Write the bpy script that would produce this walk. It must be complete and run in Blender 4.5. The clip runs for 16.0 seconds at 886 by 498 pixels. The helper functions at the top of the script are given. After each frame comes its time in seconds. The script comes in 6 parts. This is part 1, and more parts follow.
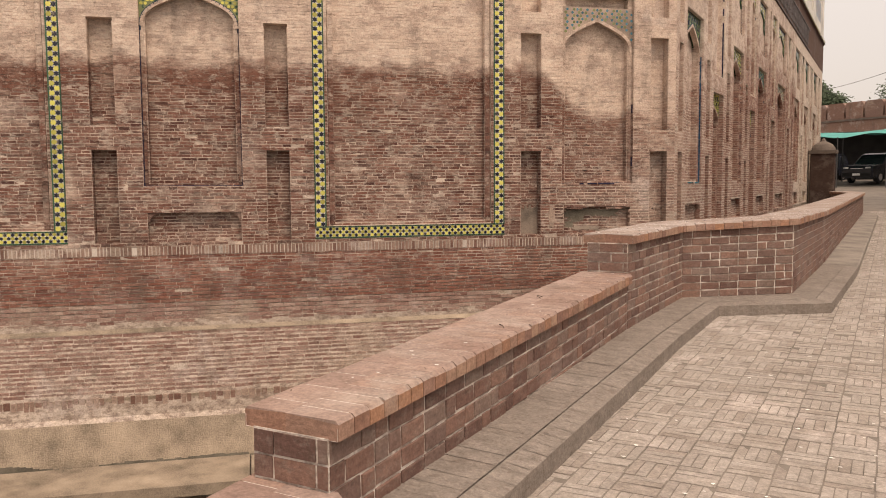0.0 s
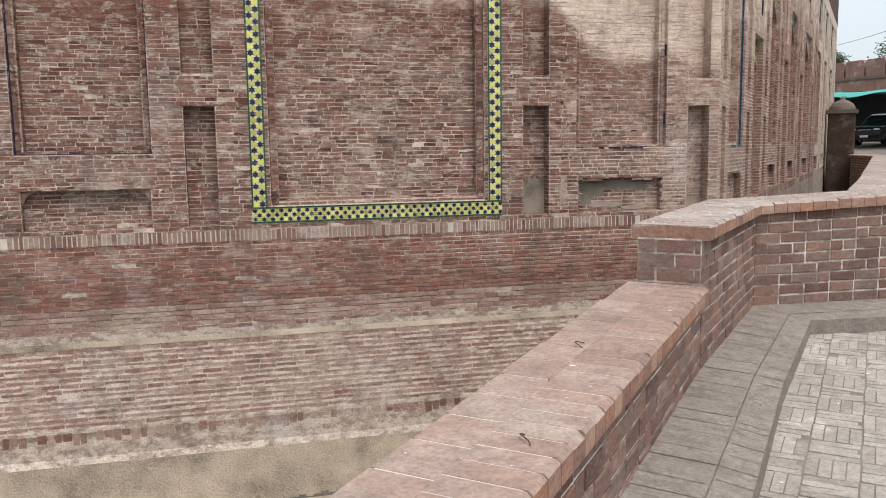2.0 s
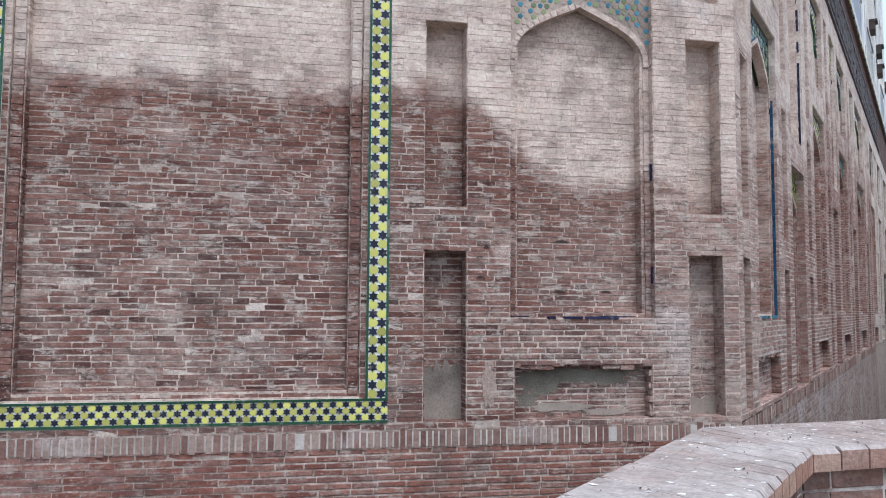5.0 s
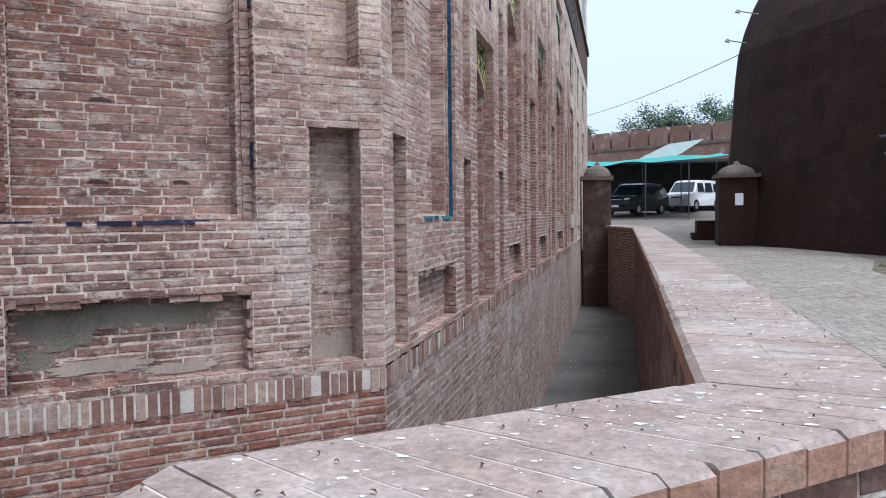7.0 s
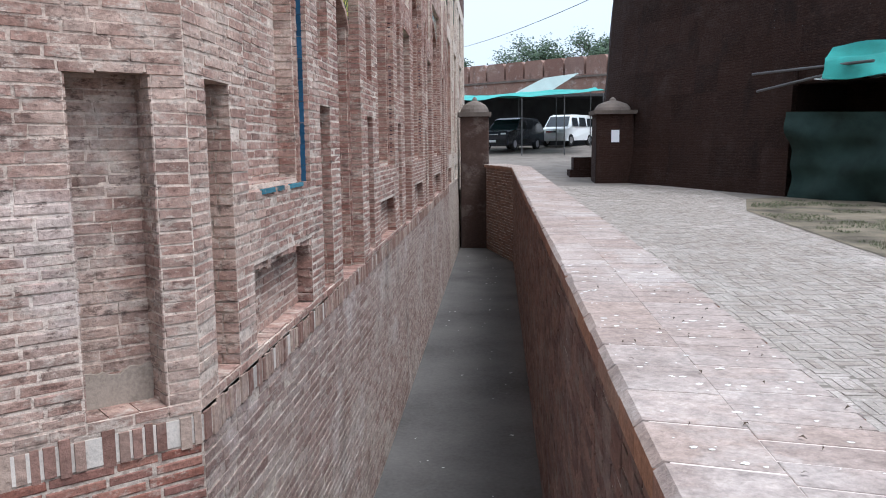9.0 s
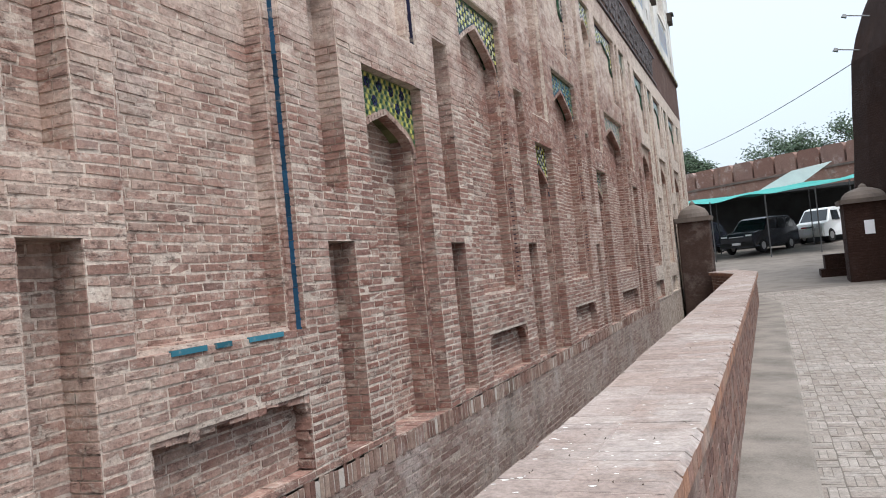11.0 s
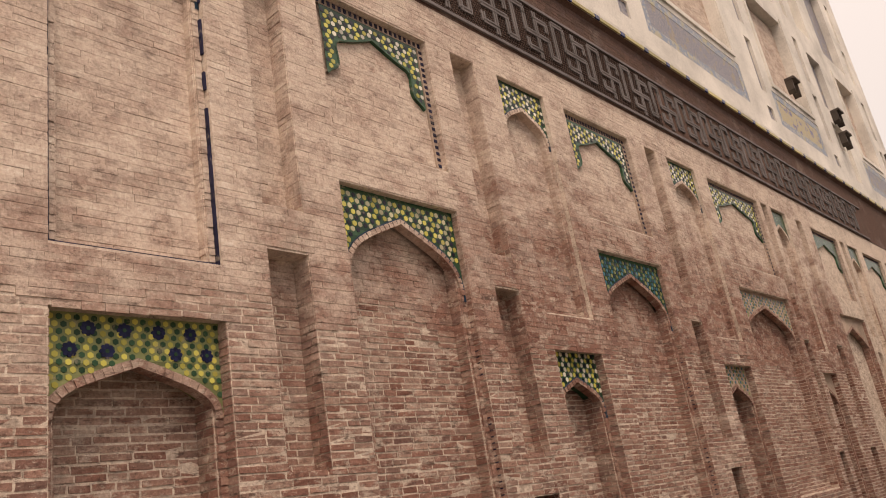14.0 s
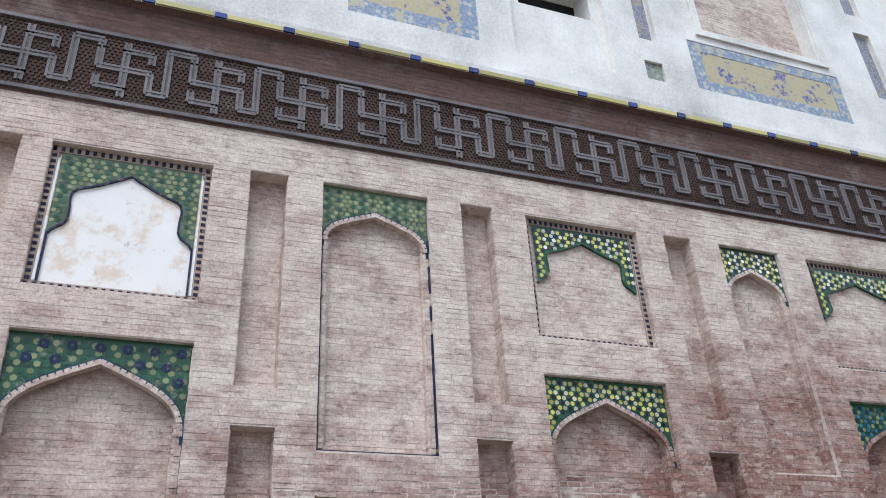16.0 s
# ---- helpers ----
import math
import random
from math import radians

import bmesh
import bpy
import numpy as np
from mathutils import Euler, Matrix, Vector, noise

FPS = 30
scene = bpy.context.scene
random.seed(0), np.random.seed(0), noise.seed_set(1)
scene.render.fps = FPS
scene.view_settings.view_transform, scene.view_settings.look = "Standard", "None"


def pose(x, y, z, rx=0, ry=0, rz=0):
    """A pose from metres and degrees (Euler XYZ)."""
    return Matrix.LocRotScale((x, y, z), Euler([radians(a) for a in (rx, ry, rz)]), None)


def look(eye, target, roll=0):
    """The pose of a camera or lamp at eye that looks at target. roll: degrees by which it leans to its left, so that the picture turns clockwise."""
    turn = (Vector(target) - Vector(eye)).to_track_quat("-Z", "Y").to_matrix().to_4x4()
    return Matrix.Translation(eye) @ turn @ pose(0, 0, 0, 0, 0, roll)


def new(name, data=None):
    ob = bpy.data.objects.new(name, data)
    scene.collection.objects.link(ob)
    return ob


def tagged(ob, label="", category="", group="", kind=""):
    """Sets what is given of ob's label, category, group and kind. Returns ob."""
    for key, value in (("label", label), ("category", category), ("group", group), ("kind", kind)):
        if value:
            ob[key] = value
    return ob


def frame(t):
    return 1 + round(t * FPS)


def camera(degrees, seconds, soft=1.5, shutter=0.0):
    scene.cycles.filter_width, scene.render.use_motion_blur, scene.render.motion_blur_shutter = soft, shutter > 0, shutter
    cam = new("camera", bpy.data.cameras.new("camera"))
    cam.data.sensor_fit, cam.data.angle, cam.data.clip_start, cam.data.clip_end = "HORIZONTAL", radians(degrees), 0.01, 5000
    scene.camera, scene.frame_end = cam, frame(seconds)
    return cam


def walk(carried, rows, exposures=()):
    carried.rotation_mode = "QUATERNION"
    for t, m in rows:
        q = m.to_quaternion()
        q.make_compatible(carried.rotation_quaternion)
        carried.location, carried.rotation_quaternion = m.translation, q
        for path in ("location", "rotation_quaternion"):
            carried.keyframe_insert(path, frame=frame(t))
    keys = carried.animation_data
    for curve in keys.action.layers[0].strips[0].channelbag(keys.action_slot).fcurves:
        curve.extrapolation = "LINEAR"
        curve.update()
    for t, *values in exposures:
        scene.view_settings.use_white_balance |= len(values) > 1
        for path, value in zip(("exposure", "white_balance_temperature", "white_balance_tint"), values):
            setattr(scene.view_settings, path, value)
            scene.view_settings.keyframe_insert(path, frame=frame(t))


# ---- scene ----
cam = camera(57.7, 16.0, 1.0)
PATH = [
    (0, (0.18, 0.198, 1.592), (-0.793, 1.938, 1.432), -0.4),
    (0.5, (-0.161, 0.75, 1.583), (-1.199, 2.443, 1.353), -0.5),
    (1, (-0.491, 1.342, 1.583), (-1.496, 3.052, 1.324), -0.3),
    (1.5, (-0.778, 1.911, 1.594), (-1.722, 3.654, 1.329), -0.3),
    (2, (-1.017, 2.501, 1.593), (-1.958, 4.249, 1.348), -0.8),
    (2.5, (-1.16, 3.083, 1.633), (-2.229, 4.772, 1.544), -1.2),
    (3, (-1.258, 3.588, 1.688), (-2.439, 5.191, 1.875), -0.8),
    (3.2, (-1.287, 3.809, 1.697), (-2.473, 5.395, 1.976), -0.6),
    (5.3, (-1.398, 6.277, 1.644), (-2.356, 8.029, 1.754), 1.0),
    (5.5, (-1.325, 6.502, 1.644), (-2.208, 8.295, 1.731), 1.1),
    (6, (-1.287, 7.119, 1.634), (-2.034, 8.974, 1.653), 0.7),
    (6.5, (-1.377, 7.641, 1.636), (-1.999, 9.541, 1.604), 0.1),
    (7, (-1.435, 8.185, 1.611), (-1.866, 10.136, 1.527), -0.6),
    (7.5, (-1.556, 8.56, 1.654), (-1.841, 10.529, 1.455), -0.2),
    (8, (-1.684, 8.782, 1.755), (-1.871, 10.745, 1.419), 0.2),
    (8.5, (-1.655, 9.036, 1.768), (-1.784, 10.998, 1.402), -0.5),
    (9, (-1.541, 9.353, 1.796), (-1.671, 11.333, 1.541), -0.7),
    (9.2, (-1.45, 9.445, 1.789), (-1.602, 11.431, 1.603), -0.7),
    (9.8, (-1.10, 9.62, 1.80), (-1.41, 11.59, 1.71), -2.0),
    (10.5, (-0.66, 10.10, 1.795), (-1.25, 12.01, 1.815), -4.0),
    (11.3, (-0.238, 10.725, 1.787), (-1.088, 12.532, 1.901), -5.9),
    (11.5, (-0.129, 10.953, 1.8), (-1.051, 12.72, 1.962), -5.9),
    (12, (0.15, 11.512, 1.831), (-0.831, 13.228, 2.139), -8.4),
    (12.5, (0.512, 12.066, 1.919), (-0.429, 13.765, 2.395), -12.5),
    (13, (0.768, 12.642, 1.888), (-0.139, 14.343, 2.422), -13.1),
    (13.5, (0.918, 13.148, 1.928), (-0.029, 14.82, 2.482), -11.5),
    (14, (0.971, 13.425, 1.941), (-0.224, 14.891, 2.592), -9.9),
    (14.5, (1.261, 13.598, 1.938), (-0.168, 14.745, 2.739), -8.1),
    (15, (1.756, 13.635, 1.921), (0.231, 14.612, 2.771), -5.3),
    (15.5, (2.387, 13.653, 1.908), (0.787, 14.466, 2.792), -4.2),
    (16, (3.043, 13.745, 1.894), (1.426, 14.394, 2.874), -3.3),
]
EXPOSURES = [(0.0, 0.15, 8350, 22), (0.5, 0.0, 7300, 14), (1.0, 0.4, 6500, 10), (1.5, 0.35, 6400, 10), (2.5, 0.35, 6150, 10), (3.2, 0.3, 5150, 7), (5.5, 0.35, 5450, 10), (6.5, 0.4, 5500, 10), (8.0, 0.45, 5550, 10), (8.5, 0.4, 5550, 10), (9.0, 0.6, 5600, 10),
             (11.5, 0.45, 6050, 10), (12.5, 0.4, 5950, 10), (13.0, 0.15, 6850, 14), (13.5, 0.0, 7500, 18), (14.0, 0.1, 8600, 25), (14.5, 0.05, 6850, 12), (15.0, 0.4, 5650, 10), (16.0, 0.45, 5550, 10)]
walk(cam, [(t, look(eye, target, roll)) for t, eye, target, roll in PATH], EXPOSURES)

# ---- world, sun ----
world = bpy.data.worlds.new("overcast")
scene.world = world
world.use_nodes = True
wn = world.node_tree
wn.nodes.clear()
sky = wn.nodes.new("ShaderNodeTexSky")
sky.sky_type, sky.sun_disc = "NISHITA", False
sky.sun_elevation, sky.sun_rotation = radians(58), radians(140)
sky.dust_density, sky.air_density = 4.0, 1.0
veil = wn.nodes.new("ShaderNodeMixRGB")
veil.inputs[0].default_value = 0.72
veil.inputs[2].default_value = (8.6, 9.2, 9.6, 1)
bg = wn.nodes.new("ShaderNodeBackground")
bg.inputs[1].default_value = 0.086
wout = wn.nodes.new("ShaderNodeOutputWorld")
# an overcast sky grows brighter towards the zenith
where = wn.nodes.new("ShaderNodeTexCoord")
split = wn.nodes.new("ShaderNodeSeparateXYZ")
rise = wn.nodes.new("ShaderNodeMapRange")
rise.inputs[1].default_value, rise.inputs[2].default_value, rise.inputs[3].default_value, rise.inputs[4].default_value = 0.0, 1.0, 0.98, 1.8
deeper = wn.nodes.new("ShaderNodeMixRGB")
deeper.blend_type = "MULTIPLY"
deeper.inputs[0].default_value = 1.0
wn.links.new(where.outputs["Generated"], split.inputs[0])
wn.links.new(split.outputs[2], rise.inputs[0])
wn.links.new(sky.outputs[0], veil.inputs[1])
wn.links.new(veil.outputs[0], deeper.inputs[1])
wn.links.new(rise.outputs[0], deeper.inputs[2])
wn.links.new(deeper.outputs[0], bg.inputs[0])
wn.links.new(bg.outputs[0], wout.inputs[0])

sun = new("sun", bpy.data.lights.new("sun", "SUN"))
sun.data.energy, sun.data.angle, sun.data.color = 2.15, radians(28), (1.0, 0.97, 0.92)
sun.matrix_world = look((26, -4, 62), (0, 12, 0))


# ---- materials ----
def mat(name, rough=0.85, metal=0.0):
    m = bpy.data.materials.new(name)
    m.use_nodes = True
    t = m.node_tree
    b = t.nodes["Principled BSDF"]
    b.inputs["Roughness"].default_value, b.inputs["Metallic"].default_value = rough, metal
    return m, t, b


def ramp(t, stops):
    r = t.nodes.new("ShaderNodeValToRGB")
    e = r.color_ramp.elements
    while len(e) < len(stops):
        e.new(0.5)
    for k, (p, c) in zip(e, stops):
        k.position, k.color = p, (*c, 1)
    return r


def noise_node(t, scale, detail=5, rough=0.6, vector=None, stretch=None):
    n = t.nodes.new("ShaderNodeTexNoise")
    n.inputs["Scale"].default_value, n.inputs["Detail"].default_value, n.inputs["Roughness"].default_value = scale, detail, rough
    if vector is not None:
        if stretch:
            mp = t.nodes.new("ShaderNodeMapping")
            mp.inputs["Scale"].default_value = stretch
            t.links.new(vector, mp.inputs[0])
            vector = mp.outputs[0]
        t.links.new(vector, n.inputs["Vector"])
    return n.outputs["Fac"]


def math_node(t, op, a, b, clamp=False):
    n = t.nodes.new("ShaderNodeMath")
    n.operation, n.use_clamp = op, clamp
    for i, v in enumerate((a, b)):
        if isinstance(v, (int, float)):
            n.inputs[i].default_value = v
        else:
            t.links.new(v, n.inputs[i])
    return n.outputs[0]


def mix(t, fac, a, b, mode="MIX"):
    n = t.nodes.new("ShaderNodeMixRGB")
    n.blend_type = mode
    for i, v in enumerate((fac, a, b)):
        if isinstance(v, (int, float)):
            n.inputs[i].default_value = v
        elif isinstance(v, tuple):
            n.inputs[i].default_value = (*v, 1)
        else:
            t.links.new(v, n.inputs[i])
    return n.outputs[0]


def smooth(t, v, lo, hi):
    n = t.nodes.new("ShaderNodeMapRange")
    n.interpolation_type = "SMOOTHSTEP"
    n.inputs[1].default_value, n.inputs[2].default_value = lo, hi
    t.links.new(v, n.inputs[0])
    return n.outputs[0]


def bump(t, b, height, strength, distance):
    n = t.nodes.new("ShaderNodeBump")
    n.inputs["Strength"].default_value, n.inputs["Distance"].default_value = strength, distance
    t.links.new(height, n.inputs["Height"])
    t.links.new(n.outputs[0], b.inputs["Normal"])


def piece_random(t):
    g = t.nodes.new("ShaderNodeNewGeometry")
    o = t.nodes.new("ShaderNodeObjectInfo")
    return math_node(t, "FRACT", math_node(t, "ADD", g.outputs["Random Per Island"], o.outputs["Random"]), 0.0), g.outputs["Position"]


def plain(name, c, rough=0.8, metal=0.0, var=0.25, scale=6.0, rel=0.4, dist=0.004):
    """A surface of one colour with grain and stains."""
    m, t, b = mat(name, rough, metal)
    if rough > 0.8:
        b.inputs["Specular IOR Level"].default_value = 0.25
    pos = t.nodes.new("ShaderNodeNewGeometry").outputs["Position"]
    big, small = noise_node(t, scale * 0.25, 4, 0.6, pos), noise_node(t, scale * 8, 5, 0.65, pos)
    f = math_node(t, "ADD", math_node(t, "MULTIPLY", big, 0.65), math_node(t, "MULTIPLY", small, 0.35))
    lo, hi = tuple(v * (1 - var * 1.6) for v in c), tuple(min(1, v * (1 + var * 1.3)) for v in c)
    r = ramp(t, [(0.3, lo), (0.5, c), (0.7, hi)])
    t.links.new(f, r.inputs[0])
    t.links.new(r.outputs[0], b.inputs["Base Color"])
    bump(t, b, small, rel, dist)
    return m


def old_brick(name, tones, wash, wash_z, wash_soft, patch, soot=0.35, tide_mark=0.0, grime=(0.10, 0.075, 0.06), lime=0.45, blotch=0.0, drop=None, relief=0.008, bare=0.0, rows=0.0, near=None, weather=0.0, weather_c=(0.43, 0.355, 0.295)):
    """Weathered brick: each piece its own tone, limewash left above a tide line and in patches, soot and lime bloom."""
    m, t, b = mat(name, 0.92)
    b.inputs["Specular IOR Level"].default_value = 0.2
    rnd, pos = piece_random(t)
    r = ramp(t, [(i / (len(tones) - 1), c) for i, c in enumerate(tones)])
    t.links.new(rnd, r.inputs[0])
    z = t.nodes.new("ShaderNodeSeparateXYZ")
    t.links.new(pos, z.inputs[0])
    n1 = noise_node(t, 0.75, 5, 0.62, pos)
    n2 = noise_node(t, 2.6, 6, 0.68, pos, (1, 1, 1.7))
    n3 = noise_node(t, 55, 4, 0.7, pos)
    n4 = noise_node(t, 1.5, 5, 0.6, pos, (1.3, 1.3, 0.45))
    zz = math_node(t, "ADD", z.outputs[2], math_node(t, "MULTIPLY", math_node(t, "SUBTRACT", n2, 0.5), wash_soft * 1.6))
    if drop:
        zz = math_node(t, "ADD", zz, math_node(t, "MULTIPLY", smooth(t, z.outputs[drop[3]], drop[0], drop[1]), drop[2]))
    tide = smooth(t, zz, wash_z - wash_soft * 0.5, wash_z + wash_soft * 0.5)
    worn = smooth(t, n2, 0.41, 0.545)
    f = math_node(t, "MULTIPLY", tide, math_node(t, "ADD", math_node(t, "ADD", math_node(t, "MULTIPLY", worn, 0.26), math_node(t, "MULTIPLY", rnd, 0.16)), 0.54))
    f2 = math_node(t, "MULTIPLY", smooth(t, n1, 0.60 - patch * 0.22, 0.80 - patch * 0.22), math_node(t, "MULTIPLY", worn, 0.75))
    f = math_node(t, "MAXIMUM", f, f2)
    if bare:
        gone = smooth(t, noise_node(t, 1.5, 7, 0.72, pos, (1, 1, 1.4)), 0.52, 0.62)
        f = math_node(t, "MULTIPLY", f, math_node(t, "SUBTRACT", 1.0, math_node(t, "MULTIPLY", gone, bare)))
    raw = r.outputs[0]
    if blotch:
        spots = smooth(t, noise_node(t, 6.5, 5, 0.7, pos, (1, 1, 1.6)), 0.44, 0.60)
        raw = mix(t, math_node(t, "MULTIPLY", spots, blotch), raw, (0.17, 0.115, 0.09))
    wash_c = mix(t, n2, tuple(v * 0.78 for v in wash), tuple(min(1, v * 1.12) for v in wash))
    col = mix(t, math_node(t, "MULTIPLY", f, 0.94), raw, wash_c)
    if tide_mark:
        band = math_node(t, "MULTIPLY", smooth(t, zz, wash_z - 0.75, wash_z - 0.12), math_node(t, "SUBTRACT", 1.0, tide))
        col = mix(t, math_node(t, "MULTIPLY", band, tide_mark), col, (0.155, 0.062, 0.040))
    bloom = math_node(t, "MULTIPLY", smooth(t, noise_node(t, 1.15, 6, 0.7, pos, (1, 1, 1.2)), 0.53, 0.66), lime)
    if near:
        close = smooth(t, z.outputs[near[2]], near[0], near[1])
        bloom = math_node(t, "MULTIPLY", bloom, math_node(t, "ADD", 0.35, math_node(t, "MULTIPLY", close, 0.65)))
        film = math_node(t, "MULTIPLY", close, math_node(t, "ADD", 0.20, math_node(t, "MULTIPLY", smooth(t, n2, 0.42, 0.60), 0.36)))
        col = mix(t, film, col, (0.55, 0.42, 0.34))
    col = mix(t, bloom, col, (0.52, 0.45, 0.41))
    if weather:
        hold = math_node(t, "MULTIPLY", weather, math_node(t, "SUBTRACT", 1.0, math_node(t, "MULTIPLY", f, 0.65)))
        smear_n = noise_node(t, 7.0, 9, 0.78, pos, (1, 1, 2.1))
        col = mix(t, math_node(t, "MULTIPLY", smooth(t, smear_n, 0.515, 0.60), hold), col, weather_c)
        bits = noise_node(t, 34.0, 6, 0.75, pos, (0.7, 0.7, 1.5))
        col = mix(t, math_node(t, "MULTIPLY", smooth(t, bits, 0.57, 0.66), hold), col, weather_c)
        col = mix(t, math_node(t, "MULTIPLY", smooth(t, bits, 0.43, 0.34), hold), col, (0.085, 0.052, 0.042))
        loss_n = noise_node(t, 10.0, 9, 0.8, pos, (0.9, 0.9, 2.6))
        col = mix(t, math_node(t, "MULTIPLY", smooth(t, loss_n, 0.545, 0.615), hold), col, (0.085, 0.052, 0.042))
    dark = math_node(t, "MULTIPLY", smooth(t, n4, 0.52, 0.75), soot)
    col = mix(t, dark, col, grime)
    col = mix(t, 0.5, col, ramp_of(t, n3), "OVERLAY")
    col = mix(t, 0.45, col, ramp_of(t, noise_node(t, 13, 5, 0.7, pos, (1, 1, 2.2))), "OVERLAY")
    height = math_node(t, "ADD", n3, math_node(t, "MULTIPLY", n2, 0.6))
    if rows:
        br = t.nodes.new("ShaderNodeTexBrick")
        br.inputs["Scale"].default_value, br.inputs["Mortar Size"].default_value = 1.0, 0.012
        br.inputs["Brick Width"].default_value, br.inputs["Row Height"].default_value = 0.26, 0.075
        br.inputs["Color1"].default_value, br.inputs["Color2"].default_value, br.inputs["Mortar"].default_value = (0.62, 0.62, 0.62, 1), (0.40, 0.40, 0.40, 1), (0.25, 0.25, 0.25, 1)
        cv = t.nodes.new("ShaderNodeCombineXYZ")
        t.links.new(math_node(t, "SUBTRACT", math_node(t, "MULTIPLY", z.outputs[0], 0.45), z.outputs[1]), cv.inputs[0])
        t.links.new(z.outputs[2], cv.inputs[1])
        t.links.new(cv.outputs[0], br.inputs["Vector"])
        col = mix(t, rows, col, br.outputs["Color"], "OVERLAY")
        height = math_node(t, "ADD", height, math_node(t, "MULTIPLY", br.outputs["Fac"], -0.6))
    t.links.new(col, b.inputs["Base Color"])
    bump(t, b, height, 0.7, relief)
    return m


def ramp_of(t, v):
    r = ramp(t, [(0.25, (0.2, 0.2, 0.2)), (0.75, (0.8, 0.8, 0.8))])
    t.links.new(v, r.inputs[0])
    return r.outputs[0]


def glaze(name, c, rough=0.25, var=0.35, worn=0.35):
    """Glazed tile, each piece a little different, worn through to its pale body here and there."""
    m, t, b = mat(name, rough)
    rnd, pos = piece_random(t)
    r = ramp(t, [(0, tuple(v * (1 - var) for v in c)), (1, tuple(min(1, v * (1 + var)) for v in c))])
    t.links.new(rnd, r.inputs[0])
    n = noise_node(t, 14, 5, 0.7, pos)
    col = mix(t, math_node(t, "MULTIPLY", smooth(t, n, 0.56, 0.68), worn), r.outputs[0], (0.45, 0.38, 0.30))
    t.links.new(col, b.inputs["Base Color"])
    bump(t, b, n, 0.25, 0.003)
    b.inputs["Specular IOR Level"].default_value = 0.28 if rough < 0.6 else 0.12
    return m


TONES_A = [(0.078, 0.035, 0.029), (0.135, 0.057, 0.042), (0.182, 0.082, 0.060), (0.208, 0.100, 0.075), (0.232, 0.124, 0.095), (0.152, 0.075, 0.058), (0.258, 0.156, 0.121), (0.100, 0.053, 0.044)]
TONES_B = [(0.184, 0.085, 0.064), (0.248, 0.126, 0.096), (0.280, 0.154, 0.120), (0.326, 0.195, 0.152), (0.216, 0.114, 0.092), (0.350, 0.230, 0.182), (0.166, 0.092, 0.076)]
CREAM = (0.74, 0.595, 0.485)
BUFF = (0.71, 0.60, 0.51)
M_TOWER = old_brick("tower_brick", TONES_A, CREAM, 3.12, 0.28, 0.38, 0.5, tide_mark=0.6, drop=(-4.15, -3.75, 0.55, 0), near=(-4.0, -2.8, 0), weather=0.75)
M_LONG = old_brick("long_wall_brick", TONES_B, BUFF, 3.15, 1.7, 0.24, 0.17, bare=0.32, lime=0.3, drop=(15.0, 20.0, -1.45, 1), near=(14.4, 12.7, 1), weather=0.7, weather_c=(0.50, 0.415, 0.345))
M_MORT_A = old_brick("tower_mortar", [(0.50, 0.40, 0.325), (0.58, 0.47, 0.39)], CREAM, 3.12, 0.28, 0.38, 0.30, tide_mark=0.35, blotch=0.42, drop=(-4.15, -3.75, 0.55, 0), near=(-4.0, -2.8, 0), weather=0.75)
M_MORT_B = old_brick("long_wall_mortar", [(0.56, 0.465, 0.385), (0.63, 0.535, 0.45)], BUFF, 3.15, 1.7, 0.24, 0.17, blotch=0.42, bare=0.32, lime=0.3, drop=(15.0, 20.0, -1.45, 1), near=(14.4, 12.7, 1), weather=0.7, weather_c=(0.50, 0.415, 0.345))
M_BASE = old_brick("plinth_brick", [(0.15, 0.06, 0.045), (0.21, 0.085, 0.06), (0.27, 0.13, 0.095), (0.17, 0.085, 0.07)], (0.45, 0.36, 0.29), 30.0, 1.0, 0.2, 0.55, lime=0.3, weather=0.5)
M_BASE_MORT = old_brick("plinth_mortar", [(0.42, 0.345, 0.285), (0.49, 0.405, 0.335)], (0.45, 0.36, 0.29), 30.0, 1.0, 0.25, 0.4, blotch=0.7, weather=0.5)
M_LOW = old_brick("ditch_brick", [(0.24, 0.13, 0.105), (0.31, 0.19, 0.155), (0.37, 0.26, 0.215), (0.20, 0.105, 0.085), (0.335, 0.22, 0.185)], (0.42, 0.34, 0.265), 30.0, 1.0, 0.6, 0.5, grime=(0.13, 0.105, 0.085), weather=0.55)
M_LIMEBED = plain("lime_bed", (0.50, 0.44, 0.385), 0.95, var=0.35, scale=12)
M_DITCHWALL = old_brick("ditch_wall_brick", [(0.215, 0.140, 0.115), (0.29, 0.205, 0.172), (0.345, 0.262, 0.225), (0.19, 0.118, 0.098), (0.31, 0.225, 0.19)], (0.40, 0.34, 0.29), 30.0, 1.0, 0.7, 0.55, grime=(0.12, 0.10, 0.085), lime=0.5, weather=0.6, weather_c=(0.37, 0.32, 0.275))
M_ROW = old_brick("edge_course", [(0.16, 0.085, 0.065), (0.24, 0.14, 0.11), (0.36, 0.265, 0.21), (0.20, 0.115, 0.09)], (0.55, 0.46, 0.38), 30.0, 1.0, 0.5, 0.5)
M_PAR = old_brick("parapet_brick", [(0.125, 0.072, 0.06), (0.185, 0.105, 0.084), (0.24, 0.142, 0.11), (0.16, 0.10, 0.085), (0.225, 0.162, 0.134)], (0.4, 0.31, 0.26), 30.0, 1.0, 0.0, 0.35, lime=0.15, weather=0.35, weather_c=(0.24, 0.20, 0.17))
M_PAR_MORT = old_brick("parapet_mortar", [(0.58, 0.52, 0.46), (0.66, 0.60, 0.54)], (0.6, 0.54, 0.5), 30.0, 1.0, 0.2, 0.3, blotch=0.75)
